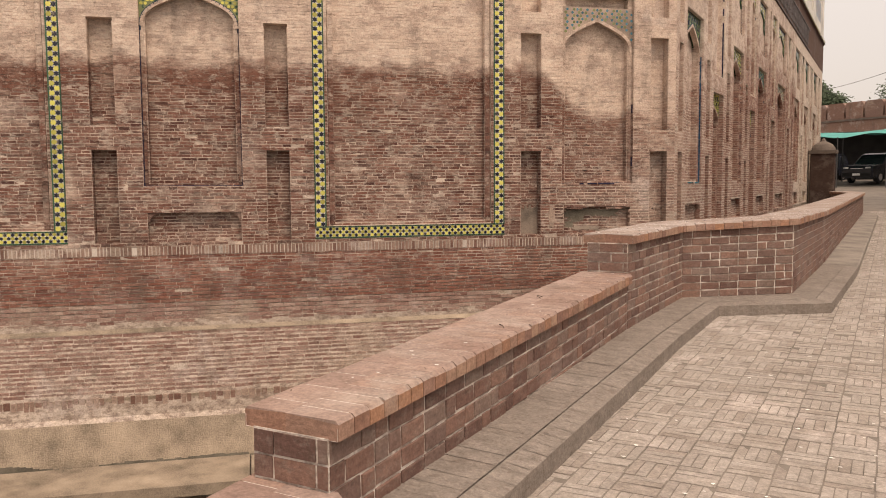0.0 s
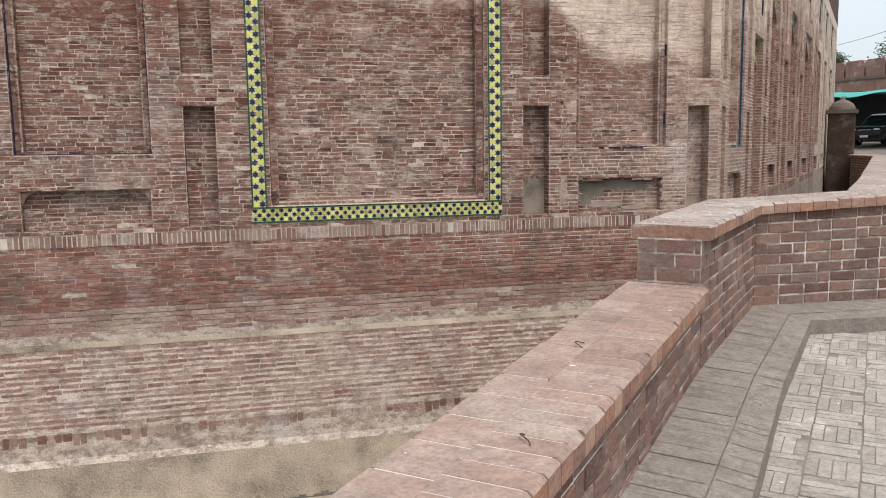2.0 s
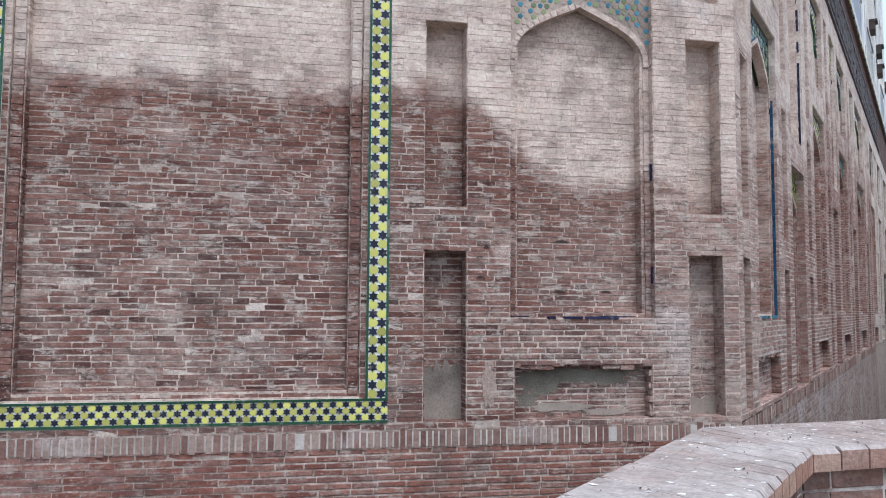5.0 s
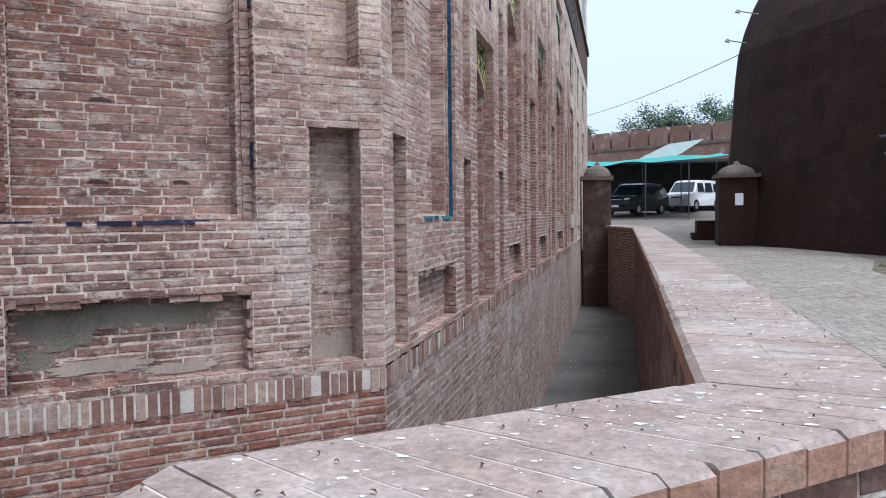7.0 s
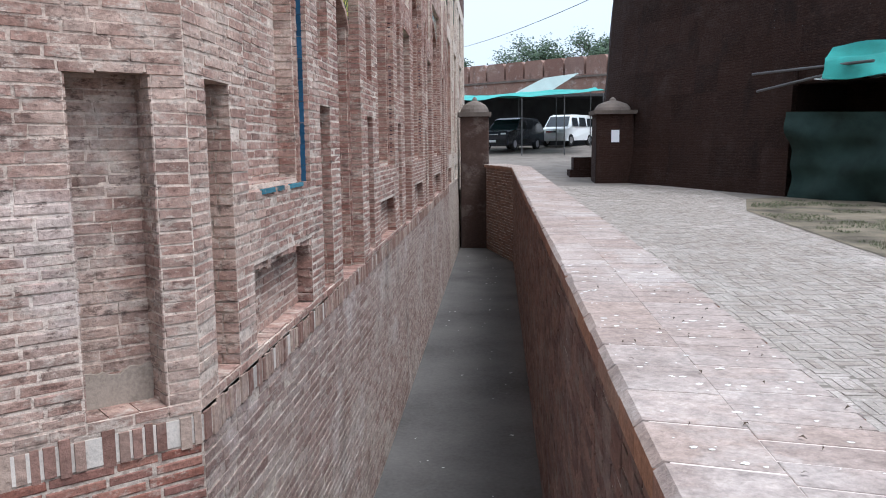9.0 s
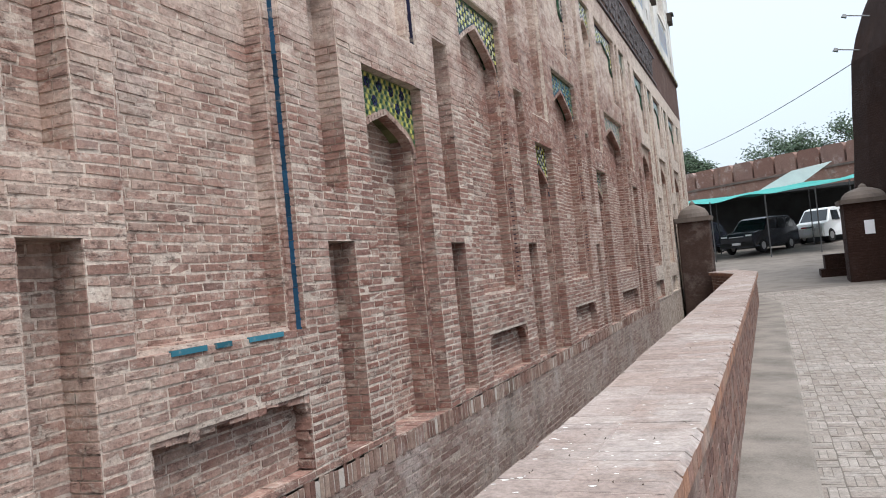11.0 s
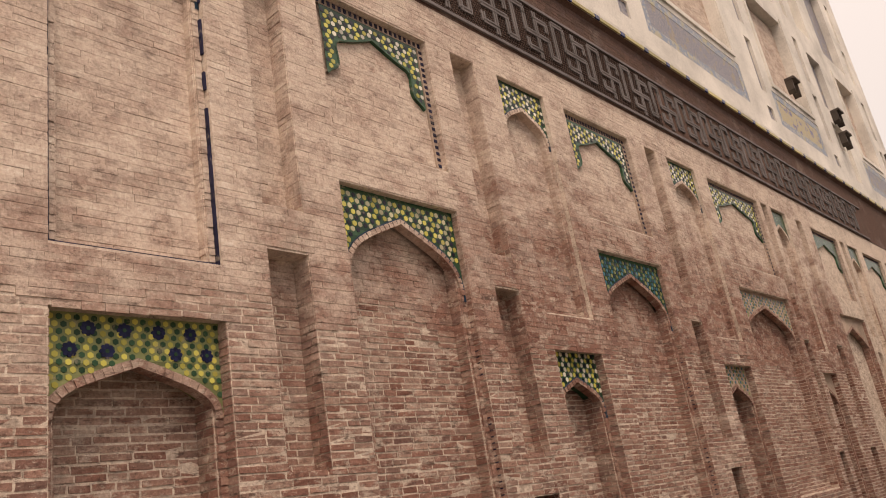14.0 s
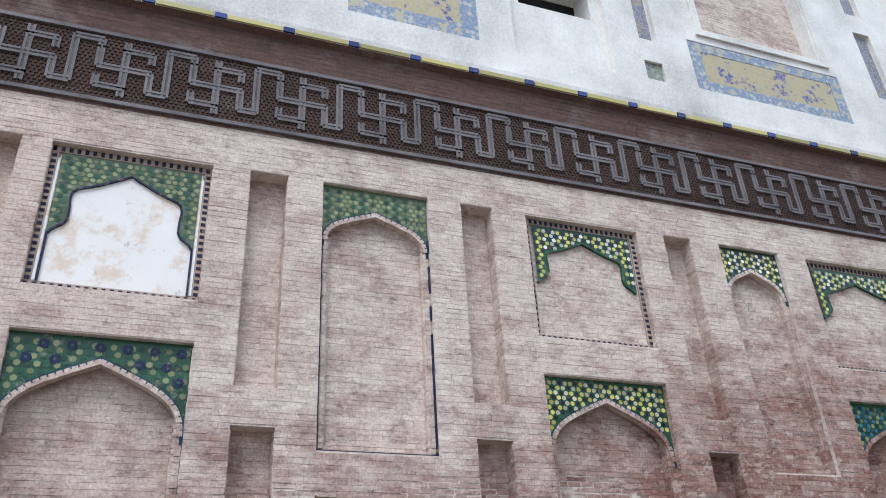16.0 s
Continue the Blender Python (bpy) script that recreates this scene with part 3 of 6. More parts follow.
def facade(name, P, length, z0, z1, holes, m_mort, m_brick, rng, course, fine_to, own, label, soup_label, filled=2.75, proud=(0.0006, 0.0042), lengths=(0.12, 0.22), gap=0.0105):
    """A wall face with recesses (u0, u1, z0, z1, depth), later ones over earlier ones, faced with bricks in courses."""
    us = sorted({0.0, length, *(h[0] for h in holes), *(h[1] for h in holes)})
    zs = sorted({z0, z1, *(h[2] for h in holes), *(h[3] for h in holes)})

    def depth(u, z):
        d = 0.0
        for a, b, c, e, k in holes:
            if a < u < b and c < z < e:
                d = -k
        return d
    D = [[depth((a + b) / 2, (c + e) / 2) for c, e in zip(zs, zs[1:])] for a, b in zip(us, us[1:])]
    s = Soup()
    for i, (a, b) in enumerate(zip(us, us[1:])):
        for j, (c, e) in enumerate(zip(zs, zs[1:])):
            d = D[i][j]
            s.poly([P(a, d, c), P(b, d, c), P(b, d, e), P(a, d, e)])
            if i + 1 < len(D) and D[i + 1][j] != d:
                s.poly([P(b, d, c), P(b, D[i + 1][j], c), P(b, D[i + 1][j], e), P(b, d, e)])
            if j + 1 < len(D[i]) and D[i][j + 1] != d:
                s.poly([P(a, d, e), P(b, d, e), P(b, D[i][j + 1], e), P(a, D[i][j + 1], e)])
    t = 0.9
    for q in ([(length, 0), (length, -t)], [(0, -t), (length, -t)]):
        s.poly([P(q[0][0], q[0][1], z0), P(q[1][0], q[1][1], z0), P(q[1][0], q[1][1], z1), P(q[0][0], q[0][1], z1)])
    s.poly([P(0, 0, z1), P(length, 0, z1), P(length, -t, z1), P(0, -t, z1)])
    wall = tagged(new(name, s.mesh(name, m_mort)), label, "wall", kind="structure")
    b = Soup()
    z, k = z0, 0
    while z < z1 - course * 0.5:
        zm, runs = z + course / 2, []
        for a, e in zip(us, us[1:]):
            if a >= fine_to:
                break
            d = depth((a + e) / 2, zm)
            if runs and runs[-1][2] == d and abs(runs[-1][1] - a) < 1e-6:
                runs[-1] = (runs[-1][0], min(e, fine_to), d)
            else:
                runs.append((a, min(e, fine_to), d))
        lay(P, b, runs, z, course, rng, lengths, gap, proud, own=own, filled=filled)
        z, k = z + course, k + 1
    for a, e, c, top, k in holes:
        if k < 0.06 or a > fine_to:
            continue
        for side, sg in ((a, 1), (e, -1)):
            z = z0 + math.ceil((c - z0) / course) * course
            while z < top - course:
                out = depth(side - sg * 0.012, z + course / 2)
                if out > -k + 0.03 and depth(side + sg * 0.012, z + course / 2) == -k:
                    tight = z > filled
                    g = 0.0008 if tight and rng.random() < 0.8 else 0.009
                    cut = rng.uniform(0.35, 0.75) * (out + k) if out + k > 0.12 else 0
                    w = rng.uniform(0.004, 0.008)
                    for d0, d1 in ((-k + 0.002, -k + cut - g), (-k + cut, out - 0.001)) if cut else ((-k + 0.002, out - 0.001),):
                        b.box(P, min(side, side + sg * w), max(side, side + sg * w), d0, d1, z + g / 2, z + course - g / 2)
                z += course
    for a, e, c, top, k in holes:       # brick sills of the recesses
        if k < 0.06 or a > fine_to or depth((a + e) / 2, c - 0.01) <= -k + 0.03:
            continue
        out, u = depth((a + e) / 2, c - 0.01), a
        while u < e - 0.01:
            w = min(e - u, rng.uniform(0.09, 0.14))
            b.box(P, u + 0.002, u + w - 0.003, -k, out - rng.uniform(0.002, 0.012), c - 0.004, c + rng.uniform(0.004, 0.009))
            u += w
    part("bricks", b.mesh("bricks", m_brick), wall, soup_label, kind="stuff")
    own.link(wall, m_brick)
    return wall


CORNER = (-2.622, 12.15, 0)
PT = frame_of(CORNER, (-0.7378, -0.6750), (0.6750, -0.7378))     # the tower's face, u from the corner back along it
PL = frame_of(CORNER, (0, 1), (1, 0))                            # the long face, u from the corner along it
TOP = 6.22
TIERS = ((0.88, 2.055), (2.35, 3.66), (3.95, 5.83))


def niches(cols):
    return [(a, b, c, e, 0.15) for a, b in cols for c, e in TIERS]


def wide(u0, u1, low=0.09):
    """Bay with a low panel, an arched panel over it and a square panel on top."""
    return [(u0 + 0.03, u1 - 0.03, 0.88, 1.27, low), (u0, u1, 1.59, 4.25, 0.07), (u0 + 0.07, u1 - 0.07, 1.62, 4.2, 0.17), (u0, u1, 4.59, 5.82, 0.08)]


def slim(u0, u1):
    """Bay with a tall arched recess and an arched panel over it."""
    return [(u0, u1, 0.82, 3.195, 0.10), (u0 + 0.06, u1 - 0.06, 0.82, 3.15, 0.26), (u0, u1, 3.51, 5.83, 0.055), (u0 + 0.06, u1 - 0.06, 3.54, 5.8, 0.12)]


tower_wide = [(0.66, 1.75), (6.12, 7.33)]
tower_big = [(2.60, 5.21), (8.24, 10.85)]
holes = niches([(0.12, 0.40), (2.06, 2.36), (5.52, 5.82), (7.63, 7.93)])
for a, b in tower_wide:
    holes += wide(a, b)
for a, b in tower_big:
    holes += [(a + 0.02, b - 0.02, 0.90, 5.9, 0.012), (a + 0.19, b - 0.19, 1.06, 5.7, 0.05), (a + 0.27, b - 0.27, 1.10, 5.7, 0.13)]
own_t = Own(0.42, 2.05, 0.9, 1.62)
wall_tower = facade("wall_tower", PT, 11.0, 0.84, TOP, holes, M_MORT_A, M_TOWER, rng, 0.0415, 11.0, own_t,
                    "weathered red-brown brick palace wall with niches and limewashed top", "thin weathered bricks with pale joints", 2.95, (0.0006, 0.0045), (0.10, 0.20), 0.0098)

long_wide = [(0.68, 1.885), (4.71, 5.92), (8.02, 9.35), (11.5, 13.3), (15.76, 17.25), (18.95, 20.4), (22.3, 23.9)]
long_slim = [(2.80, 3.745), (6.90, 7.65), (10.33, 11.12), (13.87, 14.5), (17.9, 18.6), (21.2, 21.9), (24.5, 25.3)]
holes = niches([(0.19, 0.47), (2.185, 2.50), (4.06, 4.37), (6.23, 6.55), (9.75, 10.03), (13.45, 13.7), (15.0, 15.3), (17.45, 17.7), (20.7, 20.95), (24.05, 24.3), (25.6, 25.85)])
for a, b in long_wide:
    holes += wide(a, b)
for a, b in long_slim:
    holes += slim(a, b)
own_l = Own(1.9, 4.7, 0.9, 1.9)
wall_long = facade("wall_long", PL, 26.3, 0.84, TOP, holes, M_MORT_B, M_LONG, rng, 0.045, 16.0, own_l,
                   "long brown brick palace wall with tiers of arched niches", "thin pale brown bricks in close courses", 3.2, (0.0004, 0.0045), (0.10, 0.20), 0.0128)

GREEN = (M_MGRN, M_LGRN, M_GRN, M_LGRN)
YELLOW = (M_GRN, M_BLK, M_YEL, M_PALE)
TEAL = (M_GRN, M_DEEP, M_LGRN, M_TEAL)
FLOWER = (M_LGRN, M_NAVY, M_YEL, M_GRN)
BLUEFLOWER = (M_GRN, M_NAVY, M_LGRN, M_GRN)
MIXED = (M_GRN, M_BLK, M_YEL, M_WHT)
AGED = (M_SAND, M_TEAL, M_SAND, M_LGRN)


def arch_bay(P, wall, u0, u1, z0, zt, rise, d0, d1, cols, fine, label):
    za, zs = zt - (0.21 if u1 - u0 < 1 else 0.15), zt - rise
    spandrel(P, wall, u0, u1, zs, za, zt, -d0, -d1, POINTED, cols, fine, label, 0.042 if cols is FLOWER else (0.062 if cols is BLUEFLOWER else 0.05), cols in (FLOWER, BLUEFLOWER))
    arch_rim(P, wall, u0 + 0.006, u1 - 0.006, z0, zs, za, -d1, 0.045, POINTED, M_LONG if P is PL else M_TOWER, 0.018, (M_LONG if P is PL else M_TOWER) if fine else None, label="worn brick moulding round the arch", step=0.042 if fine else 0.0)
    if fine and cols is not FLOWER and cols is not AGED:
        arch_rim(P, wall, u0 + 0.002, u1 - 0.002, zs - 0.05, zs, za + 0.006, -d1, 0.024, POINTED, M_DEEP, 0.021, label="thin dark blue glazed outline of the arch")


def square_bay(P, wall, u0, u1, cols, fine, label):
    z0, z1 = 4.59, 5.82
    zs = z0 + (0.45 if cols is GREEN else 0.57)
    spandrel(P, wall, u0 + 0.08, u1 - 0.08, zs, z1 - 0.19, z1 - 0.07, -0.08, -0.066, CUSPED, cols, fine, label, 0.05)
    if fine:
        arch_rim(P, wall, u0 + 0.082, u1 - 0.082, z0 + 0.052 if cols is GREEN else zs, zs, z1 - 0.186, -0.066, 0.015, CUSPED, M_INK if cols is GREEN else M_GRN, 0.021, label="dark glazed outline of the cusped panel")
    s = Soup()
    for a, b, c, e in ((u0, u1, z0, z0 + 0.05), (u0, u1, z1 - 0.06, z1), (u0, u0 + 0.055, z0 + 0.05, z1 - 0.06), (u1 - 0.055, u1, z0 + 0.05, z1 - 0.06)):
        s.box(P, a, b, -0.08, -0.055, c, e, 0)
        n = int(max(b - a, e - c) / 0.055)
        for i in range(n):
            if b - a > e - c:
                s.box(P, a + i * (b - a) / n + 0.008, a + (i + 0.62) * (b - a) / n, -0.055, -0.050, c + 0.010, e - 0.010, 1)
            else:
                s.box(P, a + 0.010, b - 0.010, -0.055, -0.050, c + i * (e - c) / n + 0.008, c + (i + 0.62) * (e - c) / n, 1)
    part("panel_border", s.mesh("panel_border", M_SAND, M_INK), wall, "narrow blue and buff tile border")


def edging(P, wall, u0, u1, z0, z1, d, w, material, label, sides="lrb", loss=0.0):
    """A thin glazed strip along the jambs and the foot of a panel, in short lengths, some of them lost."""
    s = Soup()
    q = random.Random(int(u0 * 100))
    for k, a, b, c, e in (("l", u0, u0 + w, z0, z1), ("r", u1 - w, u1, z0, z1), ("b", u0 + w, u1 - w, z0, z0 + w)):
        if k not in sides:
            continue
        n = max(1, int(max(b - a, e - c) / 0.12))
        for i in range(n):
            if q.random() < loss:
                continue
            if k == "b":
                s.box(P, a + (b - a) * i / n + 0.002, a + (b - a) * (i + 1) / n, d - 0.02, d + 0.008, c, e)
            else:
                s.box(P, a, b, d - 0.02, d + 0.008, c + (e - c) * i / n + 0.002, c + (e - c) * (i + 1) / n)
    part("edging", s.mesh("edging", material), wall, label)


for i, (a, b) in enumerate(tower_wide):
    arch_bay(PT, wall_tower, a, b, 1.6, 4.2 - 0.14 * (i == 0), 0.62, 0.17, 0.07, AGED if i == 0 else (M_LGRN, M_GRN, M_YEL, M_YEL), True,
             "green and yellow glazed tile field over the arch" if i else "mostly lost glazed tile field over the arch")
    edging(PT, wall_tower, a - 0.005, b + 0.005, 1.585, 3.6, -0.03, 0.018, M_INK, "thin dark blue glazed edging", "lrb", 0.0 if i else 0.72)
    square_bay(PT, wall_tower, a, b, TEAL, True, "teal tile field round a cusped panel")
for a, b in tower_big:
    for q in ((a, a + 0.15, 1.05, 5.9), (b - 0.15, b, 1.05, 5.9), (a, b, 0.89, 1.05)):
        star_band(PT, wall_tower, *q, 0.004, (M_WHT, M_GRN, M_BLK, M_YEL, M_WHT))
    spandrel(PT, wall_tower, a + 0.19, b - 0.19, 4.4, 5.45, 5.7, -0.13, -0.03, ROUND, (M_WHT, M_BLK, M_YEL, M_WHT), True, "star mosaic field over the great arch", 0.05)
    arch_rim(PT, wall_tower, a + 0.20, b - 0.20, 1.08, 4.4, 5.45, -0.045, 0.065, ROUND, M_TOWER, label="worn brick moulding round the great arch", step=0.042)
WIDE_COLS = (BLUEFLOWER, YELLOW, TEAL, AGED, AGED, AGED, AGED)
for i, (a, b) in enumerate(long_wide):
    arch_bay(PL, wall_long, a, b, 1.6, 4.25, 0.68, 0.17, 0.07, WIDE_COLS[i], i < 4, ("blue and green", "yellow and green", "teal and yellow", "worn buff")[min(i, 3)] + " glazed tile field over the arch")
    square_bay(PL, wall_long, a, b, MIXED if i else GREEN, i < 4, "green and black tile field round a cusped panel")
    if i < 3:
        edging(PL, wall_long, a - 0.005, b + 0.005, 1.57, 3.65, -0.035, 0.013 if i == 0 else 0.008, M_EDGE if i == 0 else M_INK, "thin blue glazed edging along a jamb", "r", (0.0, 0.1, 0.45)[i])
SLIM_COLS = (FLOWER, MIXED, AGED, AGED, AGED, AGED, AGED)
for i, (a, b) in enumerate(long_slim):
    arch_bay(PL, wall_long, a, b, 0.86, 3.195, 0.52, 0.26, 0.10, SLIM_COLS[i], i < 3, "yellow and blue flower tile field over the arch")
    arch_bay(PL, wall_long, a, b, 3.54, 5.83, 0.55, 0.12, 0.055, GREEN if i == 0 else MIXED, i < 3, "green glazed tile field over the arch")
    if i == 0:
        edging(PL, wall_long, a, b, 3.51, 5.4, -0.025, 0.013, M_INK, "thin dark blue glazed edging, partly lost", "lrb", 0.18)
s = Soup()
s.box(PL, 0.75, 1.82, -0.08, -0.062, 4.645, 5.74)
s.box(PL, 0.737, 0.757, -0.08, -0.052, 4.645, 5.70)
s.box(PL, 1.808, 1.828, -0.08, -0.052, 4.645, 5.70)
part("plaster_infill", s.mesh("plaster_infill", M_INFILL), wall_long, "bright white plaster infill with buff stains")


def shoulders(P, wall, u0, u1, z1, d, material):
    """Rounded upper corners of a low panel."""
    for c, sg in ((u0, 1), (u1, -1)):
        s = Soup()
        pts = [(c, z1), (c + sg * 0.16, z1)] + [(c + sg * (0.16 - 0.13 * math.sin(k * 0.26)), z1 - 0.02 - 0.10 * (1 - math.cos(k * 0.26))) for k in range(7)] + [(c, z1 - 0.14)]
        s.prism(P, pts, -d, -0.012)
        part("shoulder", s.mesh("shoulder", material), wall)


def patch(P, wall, u0, u1, z0, z1, d, seed, material, label):
    """A smear of cement with a ragged outline over the brickwork."""
    q = random.Random(seed)
    n = 14
    top = [(u0 + (u1 - u0) * k / n, z1 - q.uniform(0, 0.10) * (z1 - z0) * 2) for k in range(n + 1)]
    s = Soup()
    s.prism(P, [(u0, z0), (u1, z0)] + top[::-1], d - 0.01, d + 0.021)
    part("cement_patch", s.mesh("cement_patch", material), wall, label)


def smear(P, wall, u, z, ru, rz, d, seed, material, label):
    """A blob of cement with an uneven outline."""
    s, n = Soup(), 90
    pts = []
    for k in range(n):
        a = 2 * math.pi * k / n
        r = 1 + 0.42 * noise.noise((2.2 * math.cos(a) + seed * 3.1, 2.2 * math.sin(a), seed)) + 0.30 * noise.noise((5 * math.cos(a), 5 * math.sin(a), seed)) + 0.16 * noise.noise((17 * math.cos(a), 17 * math.sin(a), seed))
        x = math.copysign(abs(math.cos(a)) ** 0.7, math.cos(a))
        y = math.copysign(abs(math.sin(a)) ** 0.7, math.sin(a))
        pts.append((u + ru * r * x, z + rz * r * y))
    s.prism(P, pts, d - 0.01, d + 0.0078)
    part("cement_patch", s.mesh("cement_patch", material), wall, label)


def broken_lip(P, wall, u0, u1, z1, seed, material, depth):
    """Broken bricks that hang unevenly along the upper edge of a recess."""
    s, q, u = Soup(), random.Random(seed), u0
    while u < u1:
        l = q.uniform(0.05, 0.15)
        k = max(0.0, noise.noise((u * 3.0, seed, 0.0)) + 0.35)
        s.brick(P, u, min(u1, u + l), -depth, q.uniform(-0.012, 0.006), z1 - 0.008 - 0.034 * k - q.uniform(0, 0.014), z1 + 0.006, q, 0.006)
        u += l - 0.004
    for side in (u0, u1):
        z = z1 - 0.05
        while z > z1 - 0.36:
            w = q.uniform(0.004, 0.03)
            s.brick(P, side - (w if side == u1 else 0.004), side + (w if side == u0 else 0.004), -depth, q.uniform(-0.02, 0.004), z - 0.04, z, q, 0.005)
            z -= 0.047
    part("broken_edge", s.mesh("broken_edge", material), wall, "broken brick edge over a low panel", kind="stuff")


M_FILL = plain("mossy_cement", (0.20, 0.175, 0.135), 0.93, var=0.45, scale=11, rel=0.8, dist=0.01)
broken_lip(PT, wall_tower, 0.69, 1.72, 1.27, 8, M_TOWER, 0.09)
broken_lip(PL, wall_long, 0.71, 1.855, 1.27, 9, M_LONG, 0.09)
for k, (u, z, ru, rz) in enumerate(((1.50, 1.14, 0.15, 0.085), (1.28, 1.18, 0.17, 0.055), (1.03, 1.17, 0.16, 0.05), (0.84, 1.20, 0.09, 0.03), (1.60, 1.02, 0.07, 0.06))):
    smear(PT, wall_tower, u, z, ru, rz, -0.09 - 0.0012 * k, 2 + k, M_FILL, "grey-green cement left in a low panel")
smear(PT, wall_tower, 1.34, 0.96, 0.20, 0.03, -0.09, 11, M_PLASTER, "pale cement left in a low panel")
smear(PT, wall_tower, 1.00, 0.92, 0.17, 0.022, -0.09, 12, M_PLASTER, "pale cement left in a low panel")
smear(PT, wall_tower, 1.90, 1.12, 0.05, 0.13, 0.0, 9, M_ROW, "whitish lime left on the brickwork")
for a, b in tower_wide[1:]:
    shoulders(PT, wall_tower, a + 0.03, b - 0.03, 1.27, 0.09, M_TOWER)
for a, b in long_wide[1:4]:
    shoulders(PL, wall_long, a + 0.03, b - 0.03, 1.27, 0.09, M_LONG)
patch(PT, wall_tower, 2.065, 2.355, 0.88, 1.30, -0.15, 3, M_PLASTER, "grey cement patch at the foot of a niche")
patch(PT, wall_tower, 0.125, 0.395, 0.88, 1.02, -0.15, 4, M_PLASTER, "grey cement patch at the foot of a niche")
for u0, u1, k in ((0.95, 1.2, 1), (1.22, 1.36, 2), (1.42, 1.48, 3)):
    s = Soup()
    s.box(PT, u0, u1, -0.005, 0.010, 1.583, 1.600)
    part("glazed_strip", s.mesh("glazed_strip", M_INK), wall_tower, "broken dark blue glazed strip")
# no joint is cut: dark plates on the bricks paint the gaps' shade
for u, z, w in ((1.31, 2.135, 0.10), (1.33, 1.77, 0.09), (0.97, 1.77, 0.08), (1.96, 1.86, 0.06), (1.92, 2.07, 0.05)):
    s, d = Soup(), -0.163 if 0.73 < u < 1.68 else 0.0075
    s.prism(PT, [(u - w / 2, z), (u + w / 2, z + 0.004), (u + w / 2 - 0.01, z + 0.015), (u, z + 0.019), (u - w / 2 + 0.015, z + 0.012)], d - 0.02, d)
    part("open_joint", s.mesh("open_joint", M_HONEY), wall_tower, "dark plate painting the shade of a gap in the mortar")
for u0, u1, k in ((0.86, 1.08, 1), (1.14, 1.25, 2), (1.38, 1.66, 3)):
    s = Soup()
    s.box(PL, u0, u1, -0.005, 0.010, 1.582, 1.606)
    part("glazed_strip", s.mesh("glazed_strip", M_TEAL), wall_long, "broken turquoise glazed strip")

# ---- foot of the palace wall, frieze, upper storey ----
M_DULL = glaze("dull_yellow_glaze", (0.42, 0.36, 0.13), 0.4, worn=0.45)


def courses(P, name, parent, u0, u1, z0, z1, course, material, lengths, own=None, rng=rng, off=lambda z: 0.0, label=""):
    s, z = Soup(), z0
    while z < z1 - 0.5 * course:
        lay(P, s, [(u0, u1, off(z + course / 2))], z, course, rng, lengths, own=own)
        z += course
    return part(name, s.mesh(name, material), parent, label, kind="stuff")


def edge_course(P, parent, u0, u1, z0, z1, d, step, bedding):
    """Bricks set upright on their ends under the panels."""
    s, u = Soup(), u0
    while u < u1:
        w = step * rng.uniform(0.8, 1.2)
        if rng.random() > 0.06:
            s.box(P, u + 0.006, min(u1, u + w - 0.006), d - 0.02, d + rng.uniform(-0.006, 0.002), z0 + rng.uniform(-0.008, 0.008), z1 - rng.uniform(0, 0.02))
        u += w
    bed = Soup()
    bed.box(P, u0, u1, d - 0.02, d - 0.0065, z0 + 0.006, z1 - 0.02)
    part("lime_bed", bed.mesh("lime_bed", bedding), parent, "mortar between the upright bricks")
    part("edge_course", s.mesh("edge_course", M_ROW), parent, "upright bricks with whitish lime bloom", kind="stuff")


def profile_wall(P, name, u0, u1, prof, material, label):
    """A wall whose face follows (d, z) points, closed at the back."""
    s = Soup()
    n = max(1, int((u1 - u0) / 1.5))
    for i in range(n):
        a, b = u0 + (u1 - u0) * i / n, u0 + (u1 - u0) * (i + 1) / n
        for (d0, z0), (d1, z1) in zip(prof, prof[1:]):
            s.poly([P(a, d0, z0), P(b, d0, z0), P(b, d1, z1), P(a, d1, z1)])
    for u in (u0, u1):
        s.poly([P(u, d, z) for d, z in prof] + [P(u, -0.9, prof[-1][1]), P(u, -0.9, prof[0][1])])
    return tagged(new(name, s.mesh(name, material)), label, "wall", kind="structure")


FLOOR = -1.2
LOWER_FLOOR = -1.78
foot_t = profile_wall(PT, "wall_tower_foot", -0.0, 11.0, [(0.62, -2.1), (0.58, -1.80), (0.34, -1.30), (0.30, -1.24), (0.27, -0.98), (0.10, -0.24), (0.045, -0.20), (0.02, 0.2), (0.0, 0.70), (0.0, 0.84)], M_BASE_MORT, "brick foot of the palace wall with mud and lime stains")
own_f = Own(0.0, 3.4, 0.28, 0.8)
courses(PT, "bricks", foot_t, 0.0, 11.0, 0.12, 0.72, 0.0430, M_BASE, (0.14, 0.22), own_f, off=lambda z: 0.028 * max(0, (0.7 - z) / 0.5), label="dark red bricks with whitish joints")
own_f.link(foot_t, M_BASE)
courses(PT, "bricks", foot_t, 0.0, 11.0, -0.20, 0.12, 0.052, M_LOW, (0.14, 0.22), off=lambda z: 0.038, label="buff stained bricks")
courses(PT, "bricks", foot_t, -0.1, 11.0, -0.97, -0.24, 0.052, M_LOW, (0.14, 0.24), off=lambda z: 0.10 + (-0.24 - z) / 0.74 * 0.17, label="pink and buff battered brickwork")
edge_course(PT, foot_t, 0.0, 11.0, -1.22, -0.99, 0.285, 0.075, M_APRON)
edge_course(PT, foot_t, 0.0, 11.0, 0.72, 0.845, 0.01, 0.047, M_LIMEBED)
s = Soup()
